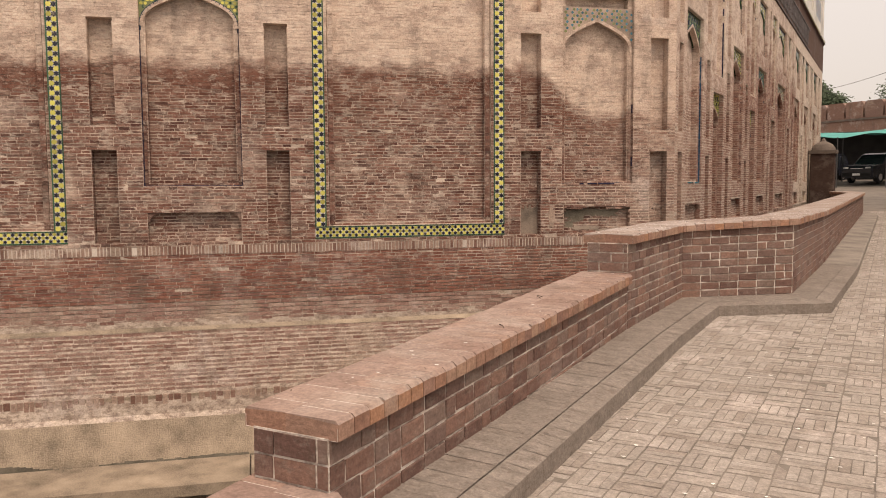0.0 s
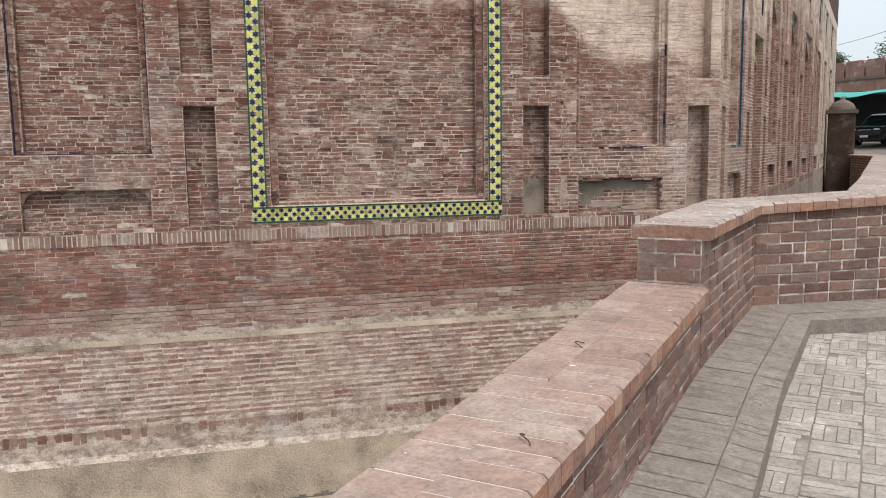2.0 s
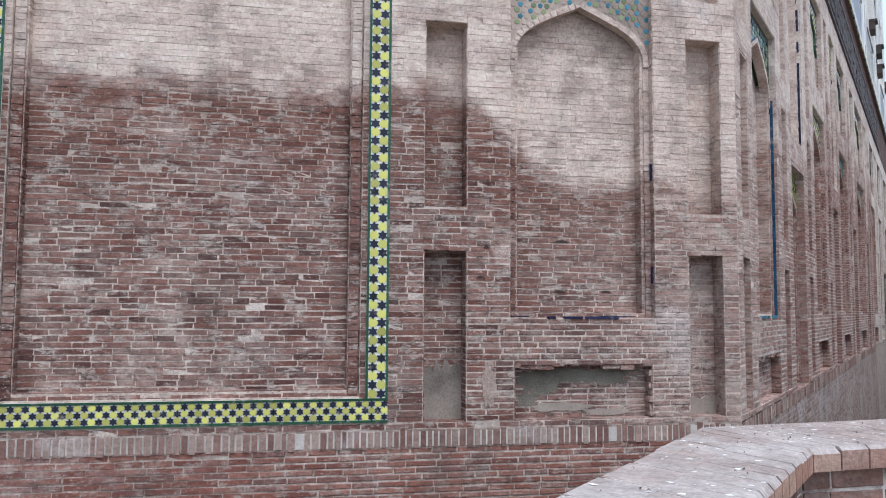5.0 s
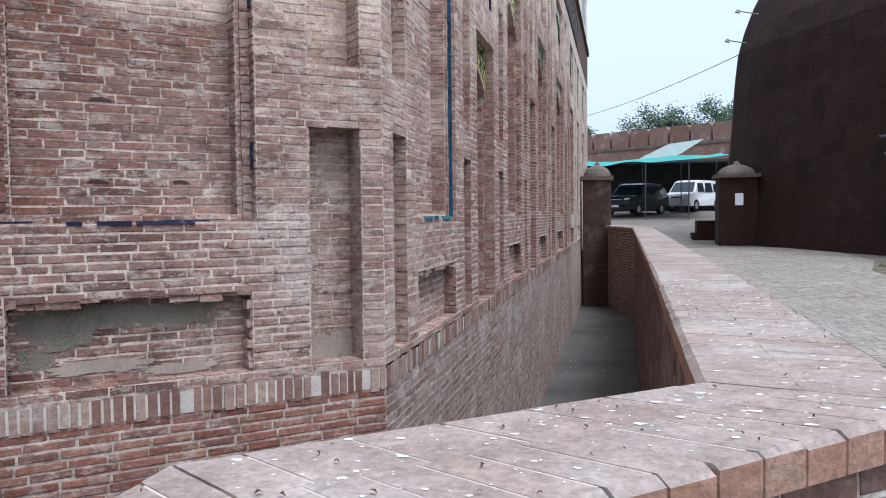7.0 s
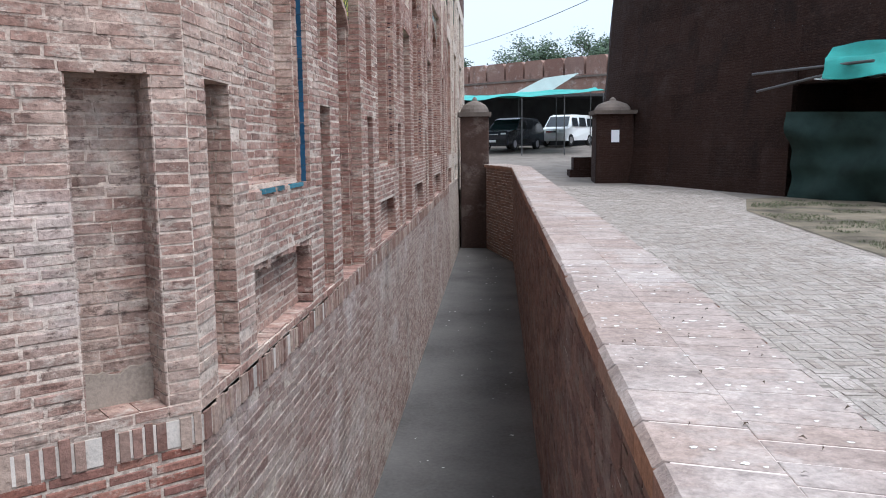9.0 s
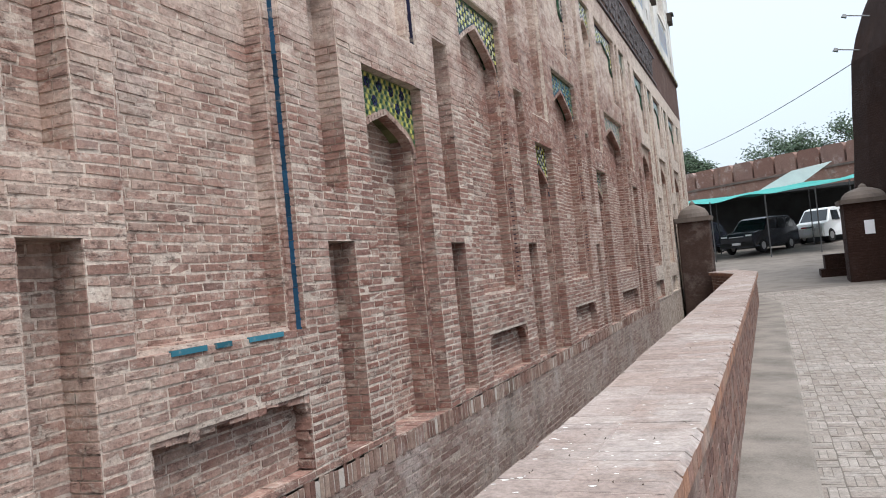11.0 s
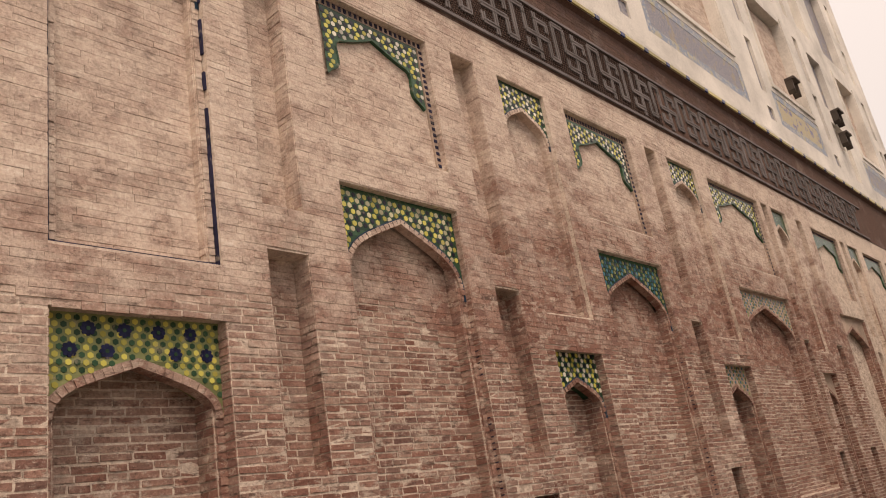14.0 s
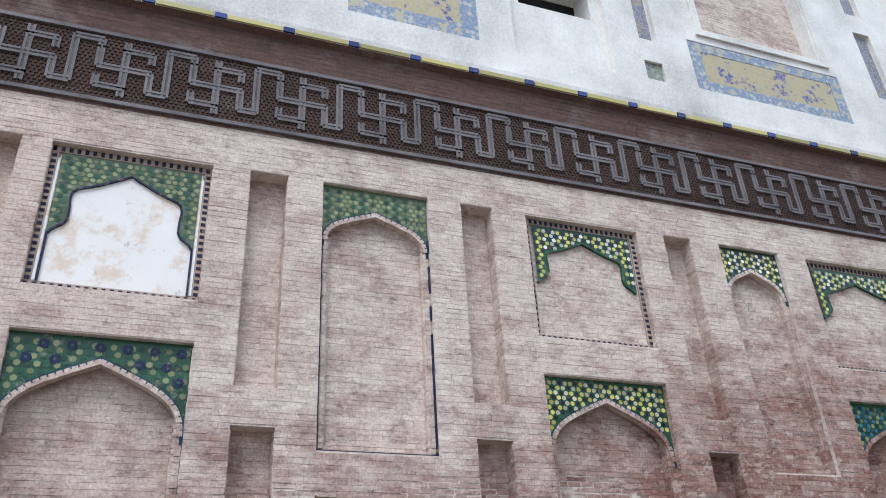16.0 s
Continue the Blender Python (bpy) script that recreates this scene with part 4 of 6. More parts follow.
for i in range(22):
    a, b = i * 0.5, i * 0.5 + 0.498
    s.poly([PT(a, 0.60, -1.80), PT(b, 0.60, -1.80), PT(b, 0.355, -1.292), PT(a, 0.355, -1.292)])
# darker strip added over the set-back, whose flat top catches too much light
cover = Soup()
for i in range(22):
    a, b = i * 0.5, i * 0.5 + 0.5
    cover.poly([PT(a, 0.106, -0.238), PT(b, 0.106, -0.238), PT(b, 0.046, -0.192), PT(a, 0.046, -0.192)])
part("ledge_dirt", cover.mesh("ledge_dirt", M_APRON), foot_t, "darker brown strip added over the set-back of the foot to dull the light on it")
M_MOSS = plain("dark_moss", (0.12, 0.105, 0.082), 0.95, var=0.5, scale=12)
mo = Soup()
for i in range(150):
    a = i * 0.073
    h = 0.03 + 0.10 * max(0, noise.noise((a * 1.3, 0, 0)) + 0.25) + 0.03 * noise.noise((a * 9, 0, 0))
    mo.poly([PT(a, 0.603, -1.79), PT(a + 0.075, 0.603, -1.79), PT(a + 0.075, 0.603 - 0.482 * h, -1.79 + h), PT(a, 0.603 - 0.482 * h, -1.79 + h)])
part("moss_line", mo.mesh("moss_line", M_MOSS), foot_t, "dark mossy stain along the foot of the apron", kind="stuff")
part("plinth_apron", s.mesh("plinth_apron", M_APRON), foot_t, "sloping dusty cement apron")
foot_l = profile_wall(PL, "wall_long_foot", 0.0, 26.3, [(0.035, FLOOR - 0.3), (0.0, 0.70), (0.0, 0.84)], M_BASE_MORT, "tall brick foot of the palace wall above the ditch")
courses(PL, "bricks", foot_l, 0.0, 16.0, -1.18, 0.72, 0.05, M_DITCHWALL, (0.14, 0.22), off=lambda z: 0.035 * (0.70 - z) / 2.2, label="greyish pink bricks in level courses")
edge_course(PL, foot_l, 0.0, 16.0, 0.72, 0.845, 0.01, 0.047, M_LIMEBED)

KEY = ((5, 2, 5, 8), (2, 5, 8, 5), (5, 2, 8, 2), (8, 5, 8, 8), (2, 8, 5, 8), (2, 2, 2, 5), (8, 8, 10, 8), (10, 0.9, 10, 8), (10, 0.9, 13, 0.9), (13, 0.9, 13, 2),
       (8, 2, 8, 3.4), (2, 6.6, 2, 8), (5, 8, 5, 9.2), (5, 0.8, 5, 2))


def frieze(P, name, length, u_end):
    s = Soup()
    s.box(P, 0, length, -0.9, 0.008, TOP, 7.34, back=True)
    wall = tagged(new(name, s.mesh(name, M_SOOT)), "dark soot-brown frieze band with a meander in relief", "wall", kind="structure")
    b, z = Soup(), TOP + 0.02
    while z < 7.30:
        if not 6.28 < z < 6.98:
            lay(P, b, [(0, min(length, 16), 0.008)], z, 0.05, rng, (0.13, 0.22))
        z += 0.05
    part("bricks", b.mesh("bricks", M_SOOT), wall, kind="stuff")
    k, cell = Soup(), 0.068
    k.box(P, 0, u_end, 0.008, 0.034, 6.25, 6.285)
    k.box(P, 0, u_end, 0.008, 0.034, 6.965, 7.0)
    fill = Soup()
    for n in range(int(u_end / (11 * cell))):
        for a, b, c, e in KEY:
            flat = b == e
            x0, x1, z0, z1 = (a, c, b - 0.3, e + 0.3) if flat else (a - 0.3, c + 0.3, b, e)
            fill.box(P, (n * 11 + x0) * cell, (n * 11 + x1) * cell, 0.008, 0.024 + 0.001 * flat, 6.965 - z1 * cell, 6.965 - z0 * cell)
            for o in (-0.3, 0.3):
                x0, x1, z0, z1 = (a, c, b + o, e + o) if b == e else (a + o, c + o, b, e)
                u0, u1 = (n * 11 + x0) * cell - 0.011, (n * 11 + x1) * cell + 0.011
                k.box(P, u0, u1, 0.008, 0.028 + 0.002 * (b == e), 6.965 - z1 * cell - 0.011, 6.965 - z0 * cell + 0.011)
    hc, z, r = Soup(), 6.30, 0
    while z < 6.95:
        u = 0.02 * (r % 2)
        while u < min(u_end, 10.5):
            hc.box(P, u, u + 0.022, 0.006, 0.019, z, z + 0.022)
            u += 0.04
        z, r = z + 0.034, r + 1
    part("honeycomb", hc.mesh("honeycomb", M_HONEY), wall, "dark brown pierced brick fill", kind="stuff")
    part("meander_fill", fill.mesh("meander_fill", M_STRIP_FILL), wall, "dusty grey-brown bands of the meander", kind="stuff")
    part("meander", k.mesh("meander", M_STRIP), wall, "grey-blue meander strips in relief", kind="stuff")
    g = Soup()
    n = int(length / 0.9)
    g.poly([P(0, 0.0, 7.34), P(length, 0.0, 7.34), P(length, 0.07, 7.38), P(0, 0.07, 7.38)], 1)
    g.poly([P(0, 0.07, 7.38), P(length, 0.07, 7.38), P(length, 0.08, 7.50), P(0, 0.08, 7.50)])
    g.poly([P(0, 0.08, 7.50), P(length, 0.08, 7.50), P(length, 0.0, 7.54), P(0, 0.0, 7.54)])
    cornice = part("cornice", g.mesh("cornice", M_LIME, M_SOOT), wall, "projecting white plaster cornice")
    y = Soup()
    for i in range(int(length / 0.62)):
        y.box(P, i * 0.62 + 0.005, i * 0.62 + 0.50, 0.06, 0.088, 7.385, 7.435, 0)
        y.box(P, i * 0.62 + 0.51, i * 0.62 + 0.615, 0.06, 0.09, 7.382, 7.438, 1)
    part("tile_strip", y.mesh("tile_strip", M_DULL, M_BLU), cornice, "yellow glazed strip with blue pieces", kind="stuff")
    return wall


frieze(PT, "wall_frieze_tower", 11.0, 3.0)
frieze(PL, "wall_frieze_long", 26.3, 20.0)

# ---- upper storey ----
def upper(P, name, length, holes):
    us = sorted({0.0, length, *(h[0] for h in holes), *(h[1] for h in holes)})
    zs = sorted({7.5, 15.6, *(h[2] for h in holes), *(h[3] for h in holes)})

    def depth(u, z):
        d = 0.0
        for a, b, c, e, k in holes:
            if a < u < b and c < z < e:
                d = -k
        return d
    s = Soup()
    D = [[depth((a + b) / 2, (c + e) / 2) for c, e in zip(zs, zs[1:])] for a, b in zip(us, us[1:])]
    for i, (a, b) in enumerate(zip(us, us[1:])):
        for j, (c, e) in enumerate(zip(zs, zs[1:])):
            d = D[i][j]
            s.poly([P(a, d, c), P(b, d, c), P(b, d, e), P(a, d, e)])
            if i + 1 < len(D) and D[i + 1][j] != d:
                s.poly([P(b, d, c), P(b, D[i + 1][j], c), P(b, D[i + 1][j], e), P(b, d, e)])
            if j + 1 < len(D[i]) and D[i][j + 1] != d:
                s.poly([P(a, d, e), P(b, d, e), P(b, D[i][j + 1], e), P(a, D[i][j + 1], e)])
    for q in ([(0, 0), (0, -0.9)], [(length, 0), (length, -0.9)], [(0, -0.9), (length, -0.9)]):
        s.poly([P(q[0][0], q[0][1], 7.5), P(q[1][0], q[1][1], 7.5), P(q[1][0], q[1][1], 15.6), P(q[0][0], q[0][1], 15.6)])
    s.poly([P(0, 0, 15.6), P(length, 0, 15.6), P(length, -0.9, 15.6), P(0, -0.9, 15.6)])
    return tagged(new(name, s.mesh(name, M_LIME)), "white plastered upper storey with mosaic panels and windows", "wall", kind="structure")


def mosaic(name, ground, figure, border):
    """Faded tile mosaic: petals and figures of colour on a buff field."""
    m, t, b = mat(name, 0.45)
    pos = t.nodes.new("ShaderNodeNewGeometry").outputs["Position"]
    v = t.nodes.new("ShaderNodeTexVoronoi")
    v.inputs["Scale"].default_value = 13.0
    t.links.new(pos, v.inputs["Vector"])
    n = noise_node(t, 5.5, 4, 0.6, pos)
    n2 = noise_node(t, 30, 4, 0.6, pos)
    col = mix(t, smooth(t, v.outputs["Distance"], 0.34, 0.40), border, ground)
    col = mix(t, smooth(t, n, 0.56, 0.60), col, figure)
    col = mix(t, math_node(t, "MULTIPLY", smooth(t, n2, 0.46, 0.62), 0.7), col, (0.40, 0.36, 0.31))
    t.links.new(col, b.inputs["Base Color"])
    bump(t, b, n2, 0.3, 0.004)
    return m


M_FIELD = mosaic("buff_mosaic", (0.42, 0.34, 0.16), (0.06, 0.06, 0.22), (0.36, 0.30, 0.17))
M_VINE = mosaic("blue_mosaic", (0.16, 0.22, 0.32), (0.40, 0.36, 0.22), (0.42, 0.42, 0.42))
M_DARKTILE = mosaic("faded_mosaic", (0.17, 0.17, 0.22), (0.24, 0.19, 0.13), (0.12, 0.12, 0.17))
M_AGEDGRN = mosaic("grey_green_mosaic", (0.17, 0.20, 0.14), (0.10, 0.10, 0.12), (0.30, 0.30, 0.26))
# near-black colour that paints the shade inside holes and openings
M_GAP = plain("opening_shade", (0.02, 0.02, 0.022), 0.95)
M_WOOD = plain("dark_wood", (0.06, 0.045, 0.035), 0.8)
BAYS = [(7.2, 9.55), (11.0, 14.7), (16.25, 19.0), (22.4, 24.6)]
SLOTS = [(2.35, 2.6), (6.5, 6.75), (10.2, 10.5), (15.65, 15.95), (19.6, 19.9), (25.2, 25.5)]
DOORS = [(4.84, 6.08), (20.5, 21.5)]
up_holes = []
for a, b in BAYS:
    up_holes += [(a, b, 7.98, 8.75, 0.02), (a + 0.28, b - 0.22, 8.95, 11.3, 0.3), (a + 0.1, b - 0.1, 11.9, 14.6, 0.2)]
for a, b in SLOTS:
    up_holes += [(a, b, 7.95, 8.23, 0.04), (a, b, 8.57, 9.75, 0.06), (a, b, 10.1, 11.3, 0.06), (a, b, 11.9, 13.0, 0.06), (a, b, 13.3, 14.6, 0.06)]
for a, b in DOORS:
    up_holes += [(a, b, 7.9, 9.3, 0.08), (a + 0.15, b - 0.15, 8.75, 9.25, 0.4), (a, b, 9.7, 11.2, 0.15), (a, b, 11.9, 14.6, 0.2)]
up_holes += [(0.6, 1.9, 7.93, 11.0, 0.02), (3.0, 4.42, 7.93, 11.0, 0.02)]
upper(PT, "wall_upper_tower", 11.0, [(0.7, 2.0, 7.98, 11, 0.02), (3, 5, 7.98, 11, 0.05)])
wall_up = upper(PL, "wall_upper_long", 26.3, up_holes)


def plate(name, u0, u1, z0, z1, d0, d1, material, label):
    s = Soup()
    s.box(PL, u0, u1, d0, d1, z0, z1)
    return part(name, s.mesh(name, material), wall_up, label)


for i, (a, b) in enumerate(BAYS):
    plate("mosaic_panel", a + 0.17, b - 0.17, 8.13, 8.60, -0.02, -0.010, M_FIELD if i in (0, 2) else M_DARKTILE, "faded buff mosaic with dark blue figures")
    for q in ((a, b, 7.985, 8.13), (a, b, 8.60, 8.745), (a, a + 0.17, 8.13, 8.60), (b - 0.17, b, 8.13, 8.60)):
        plate("mosaic_border", *q, -0.02, -0.006, M_VINE, "blue flower mosaic border")
    s = Soup()
    z = 8.95
    while z < 11.25:
        lay(PL, s, [(a + 0.28, b - 0.22, -0.2)], z, 0.05, rng, (0.13, 0.22))
        z += 0.05
    part("window_infill", s.mesh("window_infill", M_LONG), wall_up, "brick infill of a blocked window", kind="stuff")
    # putlog holes are not cut; plates on the infill carry their shade as colour
    for u in (a + 0.42, b - 0.42):
        plate("putlog_hole", u, u + 0.16, 9.0, 9.16, -0.2, -0.183, M_GAP, "near-black plate painting the shade of a small hole in the brick infill")
    for q in ((a + 0.16, a + 0.26, 8.86, 11.4), (b - 0.20, b - 0.10, 8.86, 11.4), (a + 0.26, b - 0.20, 8.86, 8.95)):
        plate("window_frame", *q, 0.0, 0.03, M_LIME, "white plaster window surround")
    plate("window_lattice", a + 0.1, b - 0.1, 11.9, 14.6, -0.2, -0.18, M_DARKTILE, "dark lattice screen in an upper opening")
for a, b in SLOTS:
    plate("tile_square", a, b, 7.95, 8.23, -0.04, -0.03, M_AGEDGRN if a < 7 else M_DARKTILE, "small grey-green tile square")
    plate("tile_slot", a + 0.03, b - 0.03, 8.6, 9.72, -0.06, -0.05, M_DARKTILE, "narrow upright tile panel")
    plate("tile_slot", a + 0.03, b - 0.03, 10.13, 11.27, -0.06, -0.05, M_DARKTILE, "narrow upright tile panel")
for a, b in DOORS:
    plate("opening", a + 0.15, b - 0.15, 8.75, 9.25, -0.4, -0.38, M_GAP, "opening in the plaster, its inner shade painted as a near-black back plate")
    plate("opening", a, b, 9.7, 11.2, -0.15, -0.14, M_DARKTILE, "faded tile panel")
for a, b in ((0.6, 1.9), (3.0, 4.42)):
    plate("mosaic_panel", a + 0.2, b - 0.2, 8.12, 10.8, -0.02, -0.010, M_FIELD, "faded yellow mosaic with blue figures")
    for q in ((a, b, 7.935, 8.12), (a, a + 0.2, 8.12, 10.8), (b - 0.2, b, 8.12, 10.8)):
        plate("mosaic_border", *q, -0.02, -0.006, M_VINE, "blue flower mosaic border")
for u, z in ((17.7, 9.35), (20.95, 9.6), (20.95, 9.0), (25.9, 9.7)):
    s = Soup()
    s.box(PL, u - 0.2, u + 0.2, 0.0, 0.2, z, z + 0.05, back=True)
    for k in (-0.16, 0.16):
        s.prism(PL, [(u + k - 0.03, z), (u + k + 0.03, z), (u + k + 0.03, z - 0.3), (u + k - 0.03, z - 0.22)], 0.0, 0.14)
    part("bracket", s.mesh("bracket", M_WOOD), wall_up, "dark carved bracket shelf")


# ---- ground, ditch ----
GROUND = ((-300, -0.1), (-6, -0.02), (2, 0.02), (6, 0.085), (9, 0.17), (14, 0.22), (25, 0.34), (37, 0.5), (46, 1.0), (57, 1.68), (80, 2.0), (900, 2.0))


def gz(y):
    for (a, za), (b, zb) in zip(GROUND, GROUND[1:]):
        if y <= b:
            return za + (zb - za) * (y - a) / (b - a)
    return GROUND[-1][1]


s = Soup()
ys = sorted({*(y for y, _ in GROUND), 2.75, 7.35, 9.17, 10.0, 12.0, 30.0, 33.5})
LEFT = ((-300, -2.0), (2.75, -1.98), (7.35, -2.08), (9.17, -2.05), (10.0, -0.98), (12.0, -0.9), (30.0, -0.9), (33.5, -1.7))
for a, b in zip(ys, ys[1:]):
    def lx(y):
        for (p, xa), (q, xb) in zip(LEFT, LEFT[1:]):
            if y <= q:
                return xa + (xb - xa) * (y - p) / (q - p)
        return -400.0
    xa, xb = (lx(a), lx(b)) if b <= 33.5 else (-400.0, -400.0)
    s.poly([(xa, a, gz(a)), (400, a, gz(a)), (400, b, gz(b)), (xb, b, gz(b))])
tagged(new("ground", s.mesh("ground", M_PAVE_JOINT)), "dusty beige ground rising gently into the fort", "ground", kind="structure")
s = Soup()
for y0, z0, y1, z1 in ((-8, LOWER_FLOOR - 0.32, 9.5, LOWER_FLOOR - 0.32), (9.5, LOWER_FLOOR - 0.32, 13.0, FLOOR), (13.0, FLOOR, 34, FLOOR)):
    s.poly([(-14, y0, z0), (-0.9, y0, z0), (-0.9, y1, z1), (-14, y1, z1)])
tagged(new("ditch_floor", s.mesh("ditch_floor", M_DITCH)), "grey cement floor of the dry ditch", "floor", kind="structure")

s = Soup()
for a, b in ((0.2, 3.0), (3.02, 6.1), (6.12, 9.3), (9.32, 11.0)):
    s.box(PT, a, b, 0.60, 1.50, LOWER_FLOOR - 0.10, LOWER_FLOOR + 0.02 + 0.01 * (a > 4), back=True)
    s.box(PT, a + 0.1, b - 0.1, 0.60, 1.15, LOWER_FLOOR - 0.34, LOWER_FLOOR - 0.10, back=True)
tagged(new("drain_slabs", s.mesh("drain_slabs", M_APRON)), "pale cement slabs beside the drain at the wall foot", "slab", kind="structure")

# ---- parapet ----
CHAIN = [((-1.85, 7.33), (-2.32, 7.33), 1.13), ((-1.795, 9.22), (-2.285, 9.56), 1.14), ((-0.74, 10.08), (-1.25, 10.24), 1.195),
         ((-0.66, 13.5), (-1.205, 13.5), 1.18), ((-0.62, 29.9), (-1.13, 29.9), 1.24), ((-1.2, 33.0), (-1.86, 32.7), 1.25)]
LOW = [((-1.735, 2.75), (-2.235, 2.75), 0.645), ((-1.85, 7.33), (-2.35, 7.33), 0.775)]
LOWER = [((-1.66, -1.0), (-2.16, -1.0), 0.24), ((-1.735, 2.78), (-2.235, 2.78), 0.34)]


def lerp(a, b, k):
    return tuple(x + (y - x) * k for x, y in zip(a, b))


def body(name, chain, inset, down, top_gap, material, label):
    """The wall under a coping: both faces and the ends, from the ground or the ditch up."""
    s = Soup()
    for (r0, l0, z0), (r1, l1, z1) in zip(chain, chain[1:]):
        a0, b0, a1, b1 = lerp(r0, l0, inset), lerp(r0, l0, 1 - inset), lerp(r1, l1, inset), lerp(r1, l1, 1 - inset)
        s.poly([(*a0, -0.3), (*a1, -0.3), (*a1, z1 - top_gap), (*a0, z0 - top_gap)])
        s.poly([(*b0, down), (*b1, down), (*b1, z1 - top_gap), (*b0, z0 - top_gap)])
        s.poly([(*a0, z0 - top_gap), (*a1, z1 - top_gap), (*b1, z1 - top_gap), (*b0, z0 - top_gap)])
    for r, l, z in (chain[0], chain[-1]):
        a, b = lerp(r, l, inset), lerp(r, l, 1 - inset)
        s.poly([(*a, down), (*b, down), (*b, z - top_gap), (*a, z - top_gap)])
    return tagged(new(name, s.mesh(name, material)), label, "parapet", kind="structure")


def face_bricks(parent, p, q, zt0, zt1, zb0, zb1, own, n_course, out, material=M_PAR, lengths=(0.21, 0.24)):
    """Brick courses on one face of the parapet from p to q, following its slope."""
    L = math.hypot(q[0] - p[0], q[1] - p[1])
    P0 = frame_of((p[0], p[1], 0), (q[0] - p[0], q[1] - p[1]), out)

    def P(u, d, z):
        k = u / L
        return P0(u, d, (zb0 + (zb1 - zb0) * k) + z * ((zt0 - zb0) + (zt1 - zb1 - zt0 + zb0) * k))
    P.a, P.n = P0.a, P0.n
    s = Soup()
    h = 1.0 / n_course
    tall = zt0 - zb0
    for c in range(n_course):
        u = -0.115 * (c % 2)
        while u < L:
            l = 0.225 if rng.random() > 0.22 else 0.115
            a, b = max(0.0, u), min(L, u + l)
            if b - a > 0.03:
                if own and own(a, c * h):
                    k = (a + b) / 2
                    own.taken.append((P, k, 0.0, c * h, b - a - 0.019, h * (tall + (zt1 - zb1 - tall) * k / L) - 0.014))
                else:
                    g = 0.006 / tall
                    s.brick(P, a + 0.0055, b - 0.0055, -0.004, rng.uniform(0.005, 0.009), c * h + g, (c + 1) * h - g, rng, 0.004)
            u += l
    part("bricks", s.mesh("bricks", material), parent, kind="stuff")


def coping(parent, chain, top, thick=0.085):
    """Coping of brick on edge: a row of headers along the road side, wider tiles behind, joints between, rounded noses."""
    s, j = Soup(), Soup()

    def slab(a0, a1, b1, b0, z0, z1, za1, zb1, jit, nose):
        """A piece with corners a0 a1 (road side) b1 b0 (ditch side), softened upper edges and one rounded outer edge."""
        c = 0.0016
        mid = [sum(p[i] for p in (a0, a1, b1, b0)) / 4 for i in (0, 1)]
        ring = [(a0, z0), (a1, z1), (b1, zb1), (b0, za1)]
        outer = ((0, 3), (1, 2)) if nose == 0 else ((3, 0), (2, 1))
        worn = rng.uniform(0.010, 0.024)
        n = len(s.v)
        for p, z in ring:
            s.v.append((p[0], p[1], z - thick))
        low, top = [], []
        for p, z in ring:
            v = Vector((mid[0] - p[0], mid[1] - p[1]))
            v = v.normalized() * min(c * 1.3, v.length * 0.4)
            low.append([p[0], p[1], z - c + jit])
            top.append([p[0] + v.x, p[1] + v.y, z + jit])
        for o, i in outer:
            v = Vector((ring[i][0][0] - ring[o][0][0], ring[i][0][1] - ring[o][0][1])).normalized() * worn
            low[o][2] -= worn * 0.9
            top[o][0], top[o][1] = top[o][0] + v.x, top[o][1] + v.y
        s.v += [tuple(p) for p in low + top]
        s.f.append((n + 8, n + 9, n + 10, n + 11))
        s.i.append(0)
        for a in range(4):
            b = (a + 1) % 4
            for o in (0, 4):
                s.f.append((n + o + a, n + o + b, n + o + 4 + b, n + o + 4 + a))
                s.i.append(1 if o == 0 else 0)
    for (r0, l0, z0), (r1, l1, z1) in zip(chain, chain[1:]):
        L = math.hypot(r1[0] - r0[0], r1[1] - r0[1])
        for row, (ka, kb, step) in enumerate(((0.0, 0.55, 0.118), (0.55, 1.0, 0.236))):
            n = max(1, round(L / step))
            for i in range(n + row):
                sh = 0.37 if row == 1 else 0.0
                t0, t1 = max(0, (i - sh) / n) + 0.0036 / L, min(1, (i + 1 - sh) / n) - 0.0036 / L
                if t1 - t0 < 0.02 / L:
                    continue
                q = [lerp(lerp(r0, l0, ka), lerp(r1, l1, ka), t0), lerp(lerp(r0, l0, ka), lerp(r1, l1, ka), t1),
                     lerp(lerp(r0, l0, kb), lerp(r1, l1, kb), t1), lerp(lerp(r0, l0, kb), lerp(r1, l1, kb), t0)]
                za, zb = z0 + (z1 - z0) * t0, z0 + (z1 - z0) * t1
                slab(*q, za, zb, za, zb, rng.uniform(0.0002, 0.0018), row)
        a0, b0, a1, b1 = lerp(r0, l0, 0.06), lerp(r0, l0, 0.94), lerp(r1, l1, 0.06), lerp(r1, l1, 0.94)
        for i in range(24):
            ta, tb = max(0.008 / L, i / 24), min(1 - 0.008 / L, (i + 1) / 24)
            za, zb = z0 + (z1 - z0) * ta - 0.0007, z0 + (z1 - z0) * tb - 0.0007
            j.poly([(*lerp(a0, a1, ta), za), (*lerp(a0, a1, tb), zb), (*lerp(b0, b1, tb), zb), (*lerp(b0, b1, ta), za)])
        a0, b0, a1, b1 = lerp(r0, l0, 0.012), lerp(r0, l0, 0.988), lerp(r1, l1, 0.012), lerp(r1, l1, 0.988)
        j.poly([(*a0, z0 - thick), (*a1, z1 - thick), (*a1, z1 - 0.03), (*a0, z0 - 0.03)])
        j.poly([(*b0, z0 - thick), (*b1, z1 - thick), (*b1, z1 - 0.03), (*b0, z0 - 0.03)])
